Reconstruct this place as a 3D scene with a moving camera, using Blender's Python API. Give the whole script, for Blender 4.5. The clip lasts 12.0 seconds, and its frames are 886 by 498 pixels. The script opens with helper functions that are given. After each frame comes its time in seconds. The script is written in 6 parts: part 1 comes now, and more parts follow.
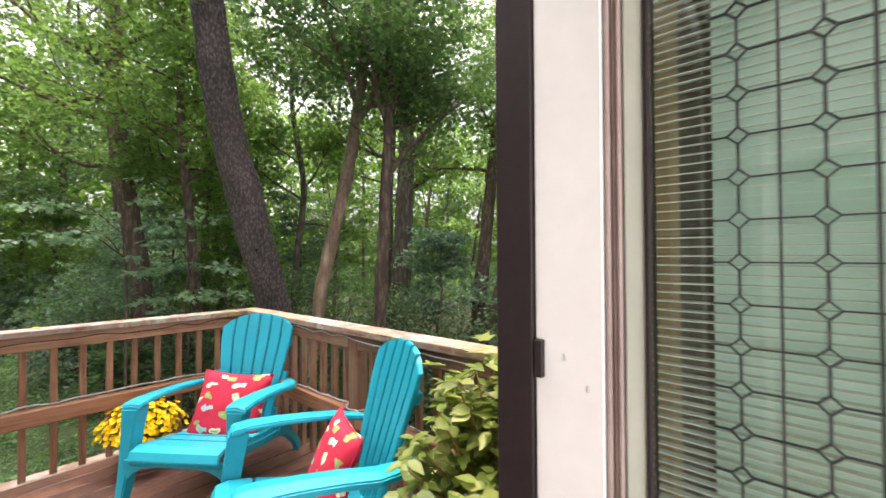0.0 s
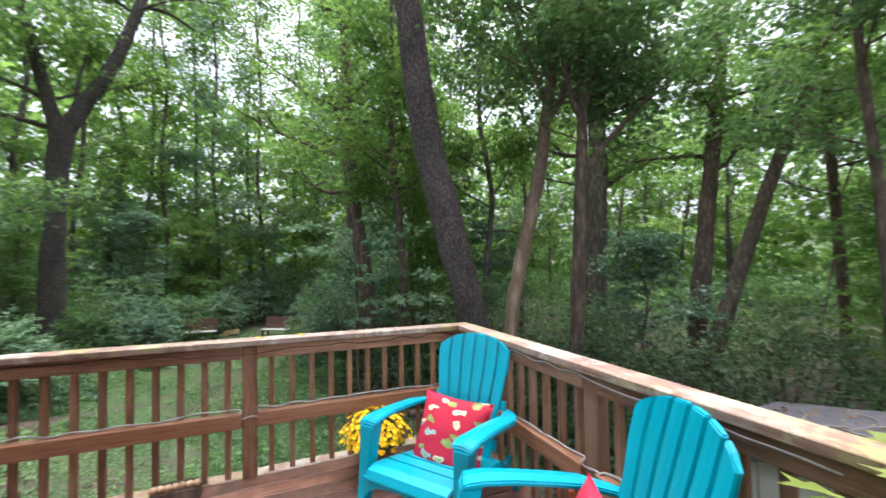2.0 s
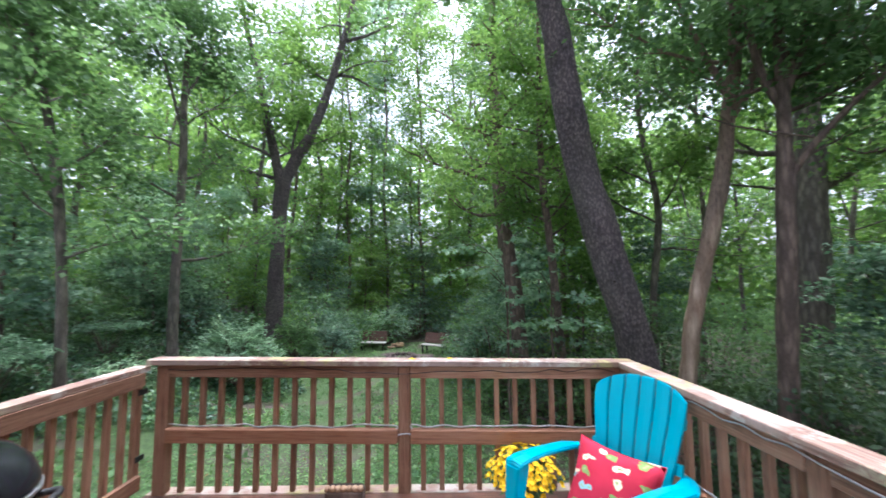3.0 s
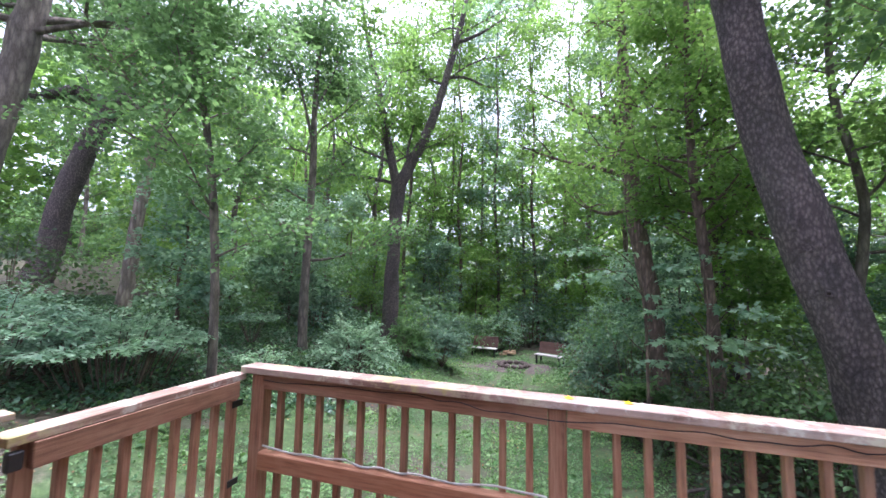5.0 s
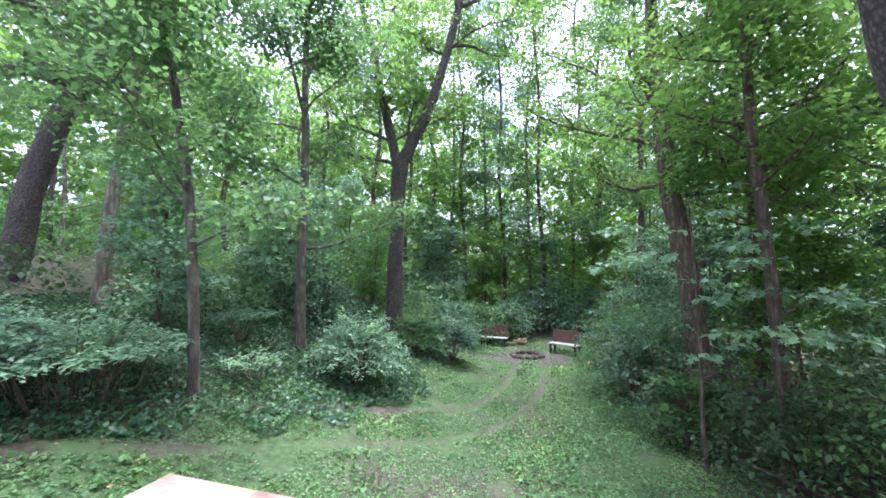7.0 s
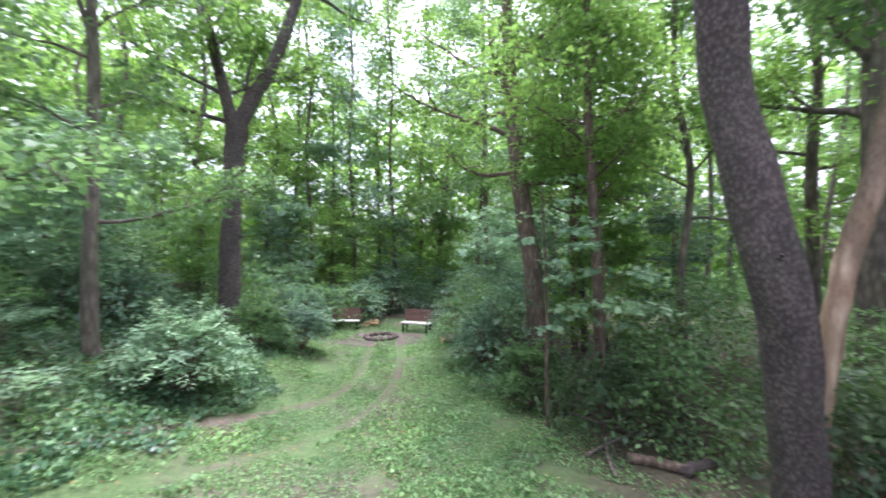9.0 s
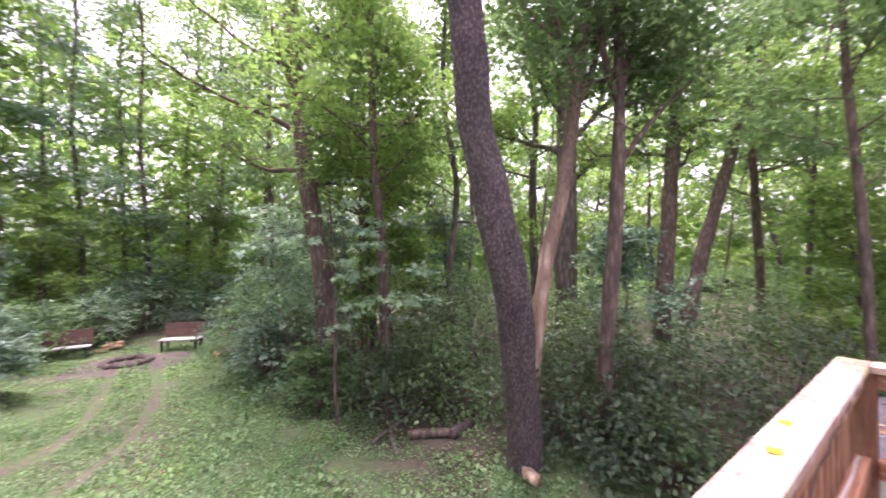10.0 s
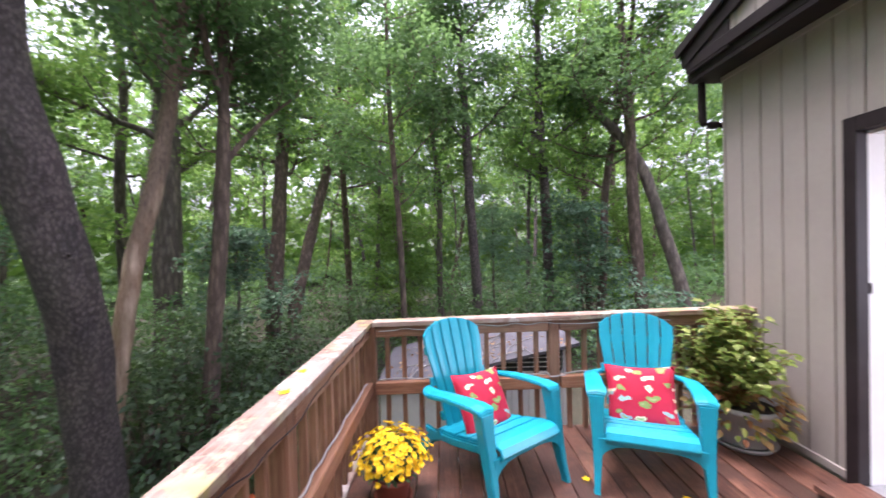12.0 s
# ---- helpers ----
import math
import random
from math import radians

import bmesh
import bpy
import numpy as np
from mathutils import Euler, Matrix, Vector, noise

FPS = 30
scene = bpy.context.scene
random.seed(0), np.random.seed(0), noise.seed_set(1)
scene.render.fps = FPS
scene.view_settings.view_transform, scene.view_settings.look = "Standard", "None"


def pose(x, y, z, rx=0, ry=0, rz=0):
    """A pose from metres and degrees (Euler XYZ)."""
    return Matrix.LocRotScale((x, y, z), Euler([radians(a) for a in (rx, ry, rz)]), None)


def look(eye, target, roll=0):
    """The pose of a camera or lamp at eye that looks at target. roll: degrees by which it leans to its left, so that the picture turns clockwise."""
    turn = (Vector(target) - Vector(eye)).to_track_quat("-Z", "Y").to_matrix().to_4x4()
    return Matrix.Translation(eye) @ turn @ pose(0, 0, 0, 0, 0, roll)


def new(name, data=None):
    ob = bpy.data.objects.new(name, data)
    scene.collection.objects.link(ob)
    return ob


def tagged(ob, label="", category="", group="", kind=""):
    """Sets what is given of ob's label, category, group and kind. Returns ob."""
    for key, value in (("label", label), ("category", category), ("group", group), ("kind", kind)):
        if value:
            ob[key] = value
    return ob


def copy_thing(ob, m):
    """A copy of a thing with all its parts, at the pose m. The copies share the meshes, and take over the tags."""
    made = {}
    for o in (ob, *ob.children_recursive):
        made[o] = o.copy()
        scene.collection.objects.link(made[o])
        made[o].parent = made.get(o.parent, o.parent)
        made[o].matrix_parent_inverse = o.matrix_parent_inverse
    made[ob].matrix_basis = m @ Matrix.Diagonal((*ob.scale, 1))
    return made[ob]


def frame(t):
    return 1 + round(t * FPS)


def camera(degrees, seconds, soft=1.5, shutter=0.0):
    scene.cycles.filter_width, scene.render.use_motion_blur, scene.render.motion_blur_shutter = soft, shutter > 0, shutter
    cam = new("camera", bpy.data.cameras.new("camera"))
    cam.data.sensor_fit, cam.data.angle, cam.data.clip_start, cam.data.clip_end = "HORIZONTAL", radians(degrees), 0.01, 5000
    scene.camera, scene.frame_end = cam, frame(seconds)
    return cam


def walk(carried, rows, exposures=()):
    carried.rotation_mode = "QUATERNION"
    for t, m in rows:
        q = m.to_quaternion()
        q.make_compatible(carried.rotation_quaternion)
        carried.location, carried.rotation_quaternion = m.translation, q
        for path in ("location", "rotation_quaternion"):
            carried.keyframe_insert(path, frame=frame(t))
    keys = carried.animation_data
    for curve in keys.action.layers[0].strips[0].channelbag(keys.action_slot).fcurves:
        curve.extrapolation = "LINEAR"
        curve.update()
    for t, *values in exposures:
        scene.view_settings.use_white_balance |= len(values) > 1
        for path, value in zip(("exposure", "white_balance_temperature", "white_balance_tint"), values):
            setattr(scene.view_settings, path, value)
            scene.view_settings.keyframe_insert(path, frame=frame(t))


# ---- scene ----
cam = camera(97.9, 12.0, soft=1.5, shutter=0.35)
PATH = [
    (0, (-1.478, -0.353, 1.403), (0.03, 0.961, 1.428), -0.3),
    (0.5, (-1.47, -0.227, 1.402), (-0.054, 1.185, 1.436), -0.5),
    (1, (-1.413, -0.066, 1.407), (-0.147, 1.481, 1.45), -0.9),
    (1.5, (-1.412, 0.058, 1.438), (-0.375, 1.768, 1.485), -0.9),
    (2, (-1.43, 0.134, 1.48), (-0.67, 1.983, 1.537), -1.0),
    (2.5, (-1.414, 0.178, 1.503), (-1.043, 2.141, 1.605), -0.8),
    (3, (-1.373, 0.209, 1.528), (-1.366, 2.202, 1.698), -0.5),
    (3.5, (-1.381, 0.271, 1.53), (-1.653, 2.243, 1.718), -0.2),
    (3.7, (-1.402, 0.348, 1.531), (-1.758, 2.308, 1.712), -0.2),
    (5.3, (-1.79, 1.297, 1.488), (-2.349, 3.208, 1.679), 1.0),
    (5.5, (-1.878, 1.447, 1.482), (-2.441, 3.357, 1.666), 0.6),
    (6, (-2.109, 1.772, 1.51), (-2.674, 3.683, 1.679), 0.4),
    (6.5, (-2.306, 2.091, 1.525), (-2.871, 4.005, 1.662), 0.4),
    (6.7, (-2.385, 2.215, 1.525), (-2.945, 4.13, 1.658), 0.1),
    (8.3, (-3.105, 2.993, 1.62), (-3.293, 4.983, 1.659), 0.6),
    (8.5, (-3.154, 3.037, 1.618), (-3.246, 5.034, 1.651), 0.4),
    (9, (-3.184, 3.035, 1.583), (-2.925, 5.018, 1.598), -0.2),
    (9.5, (-3.145, 2.942, 1.565), (-2.32, 4.764, 1.576), -0.3),
    (10, (-3.115, 2.875, 1.577), (-1.897, 4.461, 1.582), -0.9),
    (10.5, (-3.085, 2.796, 1.564), (-1.563, 4.094, 1.569), -1.0),
    (11, (-3.107, 2.689, 1.538), (-1.303, 3.551, 1.538), -1.1),
    (11.5, (-3.162, 2.6, 1.524), (-1.202, 2.999, 1.519), -1.2),
    (12, (-3.194, 2.523, 1.546), (-1.194, 2.529, 1.522), -1.3),
]
walk(cam, [(t, look(eye, target, roll)) for t, eye, target, roll in PATH], [
    (0.0, 1.95, 6750, 19), (1.0, 2.1, 7000, 20), (1.4, 1.9, 6700, 19), (2.2, 1.8, 5800, 15), (3.5, 1.92, 5500, 21), (5.5, 2.15, 5500, 28), (6.5, 2.22, 5350, 22), (8.5, 2.5, 5600, 20), (8.9, 2.5, 5650, 21), (9.4, 2.65, 6200, 40), (10.5, 2.62, 6250, 50), (12.0, 2.05, 5950, 30)])

# ---- sky and sun: a bright, overcast late-summer day ----
SUN_ELEVATION, SUN_AZIMUTH = 78, 20
world = bpy.data.worlds.new("overcast_sky")
scene.world = world
world.use_nodes = True
wn, wl = world.node_tree.nodes, world.node_tree.links
sky = wn.new("ShaderNodeTexSky")
sky.sky_type, sky.sun_disc = "NISHITA", False
sky.sun_elevation, sky.sun_rotation = radians(SUN_ELEVATION), radians(SUN_AZIMUTH)
sky.air_density, sky.dust_density, sky.ozone_density = 1.0, 6.0, 1.0
pale_sky = wn.new("ShaderNodeHueSaturation")
pale_sky.inputs["Saturation"].default_value = 0.3
wl.new(sky.outputs[0], pale_sky.inputs["Color"])
wl.new(pale_sky.outputs[0], wn["Background"].inputs[0])
wn["Background"].inputs[1].default_value = 0.15
sun_data = bpy.data.lights.new("sun", "SUN")
sun_data.energy, sun_data.angle, sun_data.color = 1.25, radians(35), (1.0, 0.96, 0.9)
sun = new("sun", sun_data)
sun.matrix_world = look((20 * math.sin(radians(SUN_AZIMUTH)), 20 * math.cos(radians(SUN_AZIMUTH)), 20 * math.tan(radians(SUN_ELEVATION))), (0, 0, 0))
# Added lamp in an unseen back-wall opening, to brighten the jamb and door.
room_fill = bpy.data.lights.new("room_fill_lamp", "AREA")
room_fill.shape, room_fill.size, room_fill.size_y, room_fill.energy, room_fill.color = "RECTANGLE", 2.8, 1.7, 65, (0.93, 0.97, 1.0)
new("room_fill_lamp", room_fill).matrix_world = look((-3.0, -4.12, 1.3), (-3.0, 0.0, 1.3))

# ---- materials ----
def material(name, rough=0.7, metal=0.0):
    m = bpy.data.materials.new(name)
    m.use_nodes = True
    b = m.node_tree.nodes["Principled BSDF"]
    b.inputs["Roughness"].default_value, b.inputs["Metallic"].default_value = rough, metal
    return m, m.node_tree.nodes, m.node_tree.links, b


def coords(n, l, scale=(1, 1, 1), kind="Object"):
    tc, mp = n.new("ShaderNodeTexCoord"), n.new("ShaderNodeMapping")
    mp.inputs["Scale"].default_value = scale
    l.new(tc.outputs[kind], mp.inputs["Vector"])
    return mp.outputs["Vector"]


def fuzz(n, l, vec, scale, detail=5, rough=0.6):
    t = n.new("ShaderNodeTexNoise")
    t.inputs["Scale"].default_value, t.inputs["Detail"].default_value, t.inputs["Roughness"].default_value = scale, detail, rough
    if vec is not None:
        l.new(vec, t.inputs["Vector"])
    return t.outputs["Fac"]


def ramp(n, l, fac, *stops):
    r = n.new("ShaderNodeValToRGB")
    e = r.color_ramp.elements
    while len(e) < len(stops):
        e.new(0.5)
    for k, (p, c) in enumerate(stops):
        e[k].position = p
        e[k].color = (*c, 1) if len(c) == 3 else c
    l.new(fac, r.inputs[0])
    return r.outputs[0]


def mix(n, l, fac, a, b, kind="MIX"):
    m = n.new("ShaderNodeMix")
    m.data_type, m.blend_type = "RGBA", kind
    for sock, v in ((m.inputs[0], fac), (m.inputs[6], a), (m.inputs[7], b)):
        if isinstance(v, (int, float)):
            sock.default_value = v
        elif isinstance(v, tuple):
            sock.default_value = (*v, 1)
        else:
            l.new(v, sock)
    return m.outputs[2]


def bump(n, l, b, height, strength=0.4, distance=0.01):
    u = n.new("ShaderNodeBump")
    u.inputs["Strength"].default_value, u.inputs["Distance"].default_value = strength, distance
    l.new(height, u.inputs["Height"])
    l.new(u.outputs[0], b.inputs["Normal"])


def per_object(n):
    return n.new("ShaderNodeObjectInfo").outputs["Random"]


def wood(name, dark, mid, pale, rough=0.7, wear=0.5, lichen=0.0, stain=0.0):
    """Stained, weathered timber; the grain runs along the piece's own x."""
    m, n, l, b = material(name, rough)
    o = n.new("ShaderNodeObjectInfo")
    tc, add, mp = n.new("ShaderNodeTexCoord"), n.new("ShaderNodeVectorMath"), n.new("ShaderNodeMapping")
    off = n.new("ShaderNodeVectorMath")
    off.operation = "SCALE"
    off.inputs[0].default_value = (13.0, 7.0, 5.0)
    l.new(o.outputs["Random"], off.inputs["Scale"])
    l.new(tc.outputs["Object"], add.inputs[0])
    l.new(off.outputs[0], add.inputs[1])
    mp.inputs["Scale"].default_value = (1.2, 22, 22)
    l.new(add.outputs[0], mp.inputs["Vector"])
    grain = fuzz(n, l, mp.outputs[0], 3.0, 8, 0.65)
    blotch = fuzz(n, l, add.outputs[0], 2.6, 4, 0.6)
    col = ramp(n, l, grain, (0.28, dark), (0.5, mid), (0.75, pale))
    worn = ramp(n, l, blotch, (0.46, (0, 0, 0)), (0.57, (wear, wear, wear)))
    col = mix(n, l, worn, col, pale)
    tone = ramp(n, l, o.outputs["Random"], (0.0, (0.78, 0.76, 0.74)), (1.0, (1.12, 1.1, 1.06)))
    col = mix(n, l, 1.0, col, tone, "MULTIPLY")
    if stain:
        wet = ramp(n, l, fuzz(n, l, add.outputs[0], 1.7, 6, 0.68), (0.42, (0, 0, 0)), (0.56, (stain, stain, stain)))
        col = mix(n, l, wet, col, (0.03, 0.017, 0.014))
    if lichen:
        spots = ramp(n, l, fuzz(n, l, add.outputs[0], 7.0, 7, 0.7), (0.49, (0, 0, 0)), (0.58, (lichen, lichen, lichen)))
        hue = ramp(n, l, fuzz(n, l, add.outputs[0], 1.1, 2), (0.4, (0.5, 0.45, 0.4)), (0.54, (0.36, 0.32, 0.12)))
        col = mix(n, l, spots, col, hue)
    l.new(col, b.inputs["Base Color"])
    bump(n, l, b, grain, 0.5, 0.004)
    return m


def speckled(name, dark, pale, scale=6.0, rough=0.6, strength=0.3, distance=0.004, metal=0.0, spec=0.5):
    m, n, l, b = material(name, rough, metal)
    v = coords(n, l)
    big, fine = fuzz(n, l, v, scale, 5), fuzz(n, l, v, scale * 14, 4)
    col = mix(n, l, 0.25, ramp(n, l, big, (0.3, dark), (0.7, pale)), ramp(n, l, fine, (0.3, dark), (0.7, pale)))
    l.new(col, b.inputs["Base Color"])
    b.inputs["Specular IOR Level"].default_value = spec
    bump(n, l, b, fine, strength, distance)
    return m


def leafy(name, dark, mid, pale, translucent=0.45, rough=0.5, backlit=(0.3, 0.5, 0.1)):
    """Leaves: each one takes its own tone, and lets light through."""
    m, n, l, b = material(name, rough)
    b.inputs["Specular IOR Level"].default_value = 0.35
    g = n.new("ShaderNodeNewGeometry")
    col = ramp(n, l, g.outputs["Random Per Island"], (0.0, dark), (0.5, mid), (1.0, pale))
    patch = fuzz(n, l, coords(n, l), 0.5, 2)
    tone = ramp(n, l, patch, (0.35, (0.75, 0.74, 0.85)), (0.65, (1.33, 1.19, 1.02)))
    col = mix(n, l, 1.0, col, tone, "MULTIPLY")
    l.new(col, b.inputs["Base Color"])
    t, s = n.new("ShaderNodeBsdfTranslucent"), n.new("ShaderNodeMixShader")
    l.new(mix(n, l, 0.5, col, backlit), t.inputs["Color"])
    s.inputs[0].default_value = translucent
    l.new(b.outputs[0], s.inputs[1])
    l.new(t.outputs[0], s.inputs[2])
    l.new(s.outputs[0], n["Material Output"].inputs[0])
    return m


def bark(name, dark, pale, scale=9.0, depth=0.03, long=0.28, upper=None):
    m, n, l, b = material(name, 0.9)
    v = coords(n, l, (1, 1, long))
    vo = n.new("ShaderNodeTexVoronoi")
    vo.inputs["Scale"].default_value = scale
    wob = n.new("ShaderNodeVectorMath")
    nz = n.new("ShaderNodeTexNoise")
    nz.inputs["Scale"].default_value, nz.inputs["Detail"].default_value = scale * 0.7, 5
    l.new(v, nz.inputs["Vector"])
    l.new(v, wob.inputs[0])
    sway = n.new("ShaderNodeVectorMath")
    sway.operation = "SCALE"
    sway.inputs["Scale"].default_value = 0.9 / scale
    l.new(nz.outputs["Color"], sway.inputs[0])
    l.new(sway.outputs[0], wob.inputs[1])
    l.new(wob.outputs[0], vo.inputs["Vector"])
    fine = fuzz(n, l, v, scale * 5, 6)
    col = ramp(n, l, vo.outputs["Distance"], (0.12, pale), (0.62, dark))
    col = mix(n, l, 0.38, col, ramp(n, l, fine, (0.3, dark), (0.7, pale)))
    patch = ramp(n, l, fuzz(n, l, v, 3.1, 4), (0.35, (0.74, 0.74, 0.76)), (0.65, (1.16, 1.13, 1.1)))
    col = mix(n, l, 1.0, col, patch, "MULTIPLY")
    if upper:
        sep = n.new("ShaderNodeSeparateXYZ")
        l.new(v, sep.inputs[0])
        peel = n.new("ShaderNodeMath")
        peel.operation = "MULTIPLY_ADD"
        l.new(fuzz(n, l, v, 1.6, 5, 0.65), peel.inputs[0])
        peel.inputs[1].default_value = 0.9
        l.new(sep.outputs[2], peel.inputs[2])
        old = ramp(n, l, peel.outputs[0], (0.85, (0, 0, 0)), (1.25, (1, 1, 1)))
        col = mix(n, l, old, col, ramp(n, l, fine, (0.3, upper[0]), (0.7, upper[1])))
    moss = ramp(n, l, fuzz(n, l, v, 0.9, 3), (0.5, (0, 0, 0)), (0.75, (0.18, 0.18, 0.18)))
    col = mix(n, l, moss, col, (0.08, 0.1, 0.05))
    l.new(col, b.inputs["Base Color"])
    h = n.new("ShaderNodeMath")
    h.operation = "SUBTRACT"
    l.new(fine, h.inputs[0])
    l.new(vo.outputs["Distance"], h.inputs[1])
    bump(n, l, b, h.outputs[0], 0.9, depth)
    return m


RAIL = wood("stained_rail_timber", (0.11, 0.052, 0.03), (0.27, 0.135, 0.078), (0.4, 0.245, 0.16), wear=0.4)
MID_RAIL = wood("orange_stained_timber", (0.16, 0.065, 0.032), (0.36, 0.165, 0.085), (0.46, 0.26, 0.16), wear=0.3)
CAP = wood("weathered_cap_timber", (0.1, 0.055, 0.04), (0.28, 0.17, 0.125), (0.44, 0.34, 0.29), wear=0.75, lichen=0.85)
DECKING = wood("stained_deck_boards", (0.038, 0.016, 0.011), (0.14, 0.058, 0.037), (0.27, 0.14, 0.095), rough=0.42, wear=0.4, stain=0.75)
TURQUOISE = speckled("turquoise_resin", (0.0, 0.27, 0.36), (0.0, 0.33, 0.43), 3.0, 0.38, 0.12, 0.002)
BARK_DARK = bark("dark_plated_bark", (0.05, 0.039, 0.039), (0.26, 0.205, 0.2), 23.0, 0.06, 0.5)
BARK_BROWN = bark("brown_bark", (0.065, 0.046, 0.036), (0.25, 0.18, 0.14), 10.0, 0.02)
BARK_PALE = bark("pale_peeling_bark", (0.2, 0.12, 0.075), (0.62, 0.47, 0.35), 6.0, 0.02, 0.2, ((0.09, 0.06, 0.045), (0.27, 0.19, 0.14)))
BARK_PALE_GREY = bark("pale_grey_bark", (0.12, 0.095, 0.075), (0.4, 0.34, 0.28), 8.0, 0.02)
BARK_GREY = bark("grey_bark", (0.065, 0.053, 0.044), (0.25, 0.21, 0.175), 8.0, 0.02)
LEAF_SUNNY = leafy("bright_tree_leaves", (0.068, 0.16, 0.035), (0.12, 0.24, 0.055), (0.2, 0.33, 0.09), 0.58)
LEAF_MID = leafy("green_tree_leaves", (0.05, 0.12, 0.047), (0.08, 0.18, 0.068), (0.14, 0.25, 0.105), 0.5, backlit=(0.25, 0.42, 0.12))
LEAF_COOL = leafy("bluish_understory_leaves", (0.055, 0.12, 0.075), (0.1, 0.19, 0.125), (0.19, 0.29, 0.21), 0.35, 0.4, (0.2, 0.4, 0.16))
LEAF_PALE = leafy("pale_maple_leaves", (0.15, 0.28, 0.17), (0.25, 0.41, 0.26), (0.38, 0.54, 0.38), 0.45, 0.45, (0.25, 0.45, 0.2))
# Canopy shade put into the shrubs' leaf colour; plain dark green on the mums.
LEAF_SHADE = leafy("dark_green_shaded_leaves", (0.02, 0.048, 0.025), (0.036, 0.075, 0.036), (0.075, 0.13, 0.065), 0.25)
LEAF_IVY = leafy("ivy_leaves", (0.02, 0.065, 0.034), (0.055, 0.14, 0.072), (0.15, 0.27, 0.15), 0.2, 0.35)
LEAF_GRASS = leafy("grass_and_clover", (0.055, 0.14, 0.048), (0.1, 0.225, 0.082), (0.2, 0.335, 0.15), 0.35)
LEAF_COLEUS = leafy("yellow_green_foliage", (0.11, 0.165, 0.022), (0.21, 0.28, 0.05), (0.36, 0.4, 0.12), 0.35)
LEAF_RUST = leafy("rusty_lower_foliage", (0.18, 0.07, 0.03), (0.32, 0.2, 0.07), (0.42, 0.36, 0.12), 0.3, backlit=(0.5, 0.3, 0.1))
LEAF_DEAD = leafy("fallen_leaves", (0.1, 0.05, 0.025), (0.24, 0.13, 0.06), (0.45, 0.33, 0.16), 0.1, 0.8, (0.4, 0.25, 0.1))
PETAL = leafy("yellow_petals", (0.85, 0.55, 0.0), (0.95, 0.7, 0.0), (0.98, 0.8, 0.03), 0.25, 0.6, (0.9, 0.7, 0.0))
SIDING = speckled("beige_painted_siding", (0.31, 0.27, 0.235), (0.38, 0.335, 0.29), 1.5, 0.75, 0.25, 0.003)
TRIM_DARK = speckled("dark_brown_paint", (0.016, 0.011, 0.012), (0.034, 0.025, 0.025), 4.0, 0.55, 0.2, 0.002, spec=0.2)
WHITE = speckled("white_paint", (0.7, 0.69, 0.67), (0.8, 0.79, 0.78), 2.0, 0.5, 0.1, 0.001)
MAUVE = speckled("pinkish_brown_seal", (0.3, 0.22, 0.2), (0.42, 0.33, 0.3), 8.0, 0.6)
CREAM = speckled("cream_door_paint", (0.45, 0.48, 0.4), (0.55, 0.57, 0.5), 3.0, 0.45, 0.1, 0.001)
CAME = speckled("lead_came", (0.03, 0.035, 0.035), (0.08, 0.085, 0.08), 20.0, 0.45, 0.2, 0.001, 0.6)
BLIND = speckled("cream_blind_slats", (0.8, 0.77, 0.7), (0.88, 0.86, 0.8), 10.0, 0.45, 0.05, 0.001)
# Reflections in the door glass are painted as these three colours.
FROST = speckled("reflected_green_inner_pane", (0.58, 0.69, 0.63), (0.74, 0.82, 0.77), 1.2, 0.35, 0.05, 0.001)
STRIP_BROWN = speckled("brown_glass_reflection", (0.3, 0.18, 0.09), (0.42, 0.28, 0.16), 3.0, 0.5)
STRIP_DARK = speckled("dark_glass_reflection", (0.05, 0.03, 0.02), (0.1, 0.065, 0.045), 3.0, 0.5)
STEEL = speckled("galvanised_steel", (0.35, 0.35, 0.36), (0.55, 0.55, 0.56), 12.0, 0.4, 0.1, 0.001, 0.8)
BLACK_ENAMEL = speckled("black_enamel", (0.008, 0.008, 0.01), (0.02, 0.02, 0.024), 5.0, 0.12, 0.05, 0.001)
BLACK_PLASTIC = speckled("black_plastic", (0.012, 0.012, 0.012), (0.03, 0.03, 0.03), 9.0, 0.5)
POT_WHITE = speckled("weathered_white_plastic", (0.34, 0.33, 0.33), (0.5, 0.49, 0.49), 5.0, 0.55)
TERRACOTTA = speckled("red_terracotta", (0.2, 0.05, 0.03), (0.33, 0.09, 0.055), 9.0, 0.7)
SOIL = speckled("potting_soil", (0.02, 0.014, 0.01), (0.06, 0.042, 0.03), 30.0, 0.95, 0.8, 0.01)
ROPE = speckled("pale_rope", (0.3, 0.28, 0.27), (0.5, 0.48, 0.46), 30.0, 0.6)
SHINGLE = speckled("dark_roof_felt", (0.05, 0.047, 0.053), (0.125, 0.118, 0.13), 3.0, 0.9, 0.6, 0.006)
SHED_WALL = speckled("pale_grey_shed_boards", (0.4, 0.38, 0.37), (0.54, 0.52, 0.5), 2.5, 0.8)
RED_BENCH = speckled("red_brown_bench_boards", (0.085, 0.042, 0.033), (0.15, 0.078, 0.06), 5.0, 0.7)
GREY_BENCH = speckled("grey_bench_boards", (0.33, 0.31, 0.29), (0.5, 0.48, 0.45), 6.0, 0.8)
ASH = speckled("ash_and_charred_earth", (0.05, 0.038, 0.034), (0.17, 0.13, 0.115), 4.0, 0.95, 0.9, 0.03)
STONE = speckled("grey_stone", (0.16, 0.15, 0.14), (0.36, 0.34, 0.32), 7.0, 0.9, 0.7, 0.02)
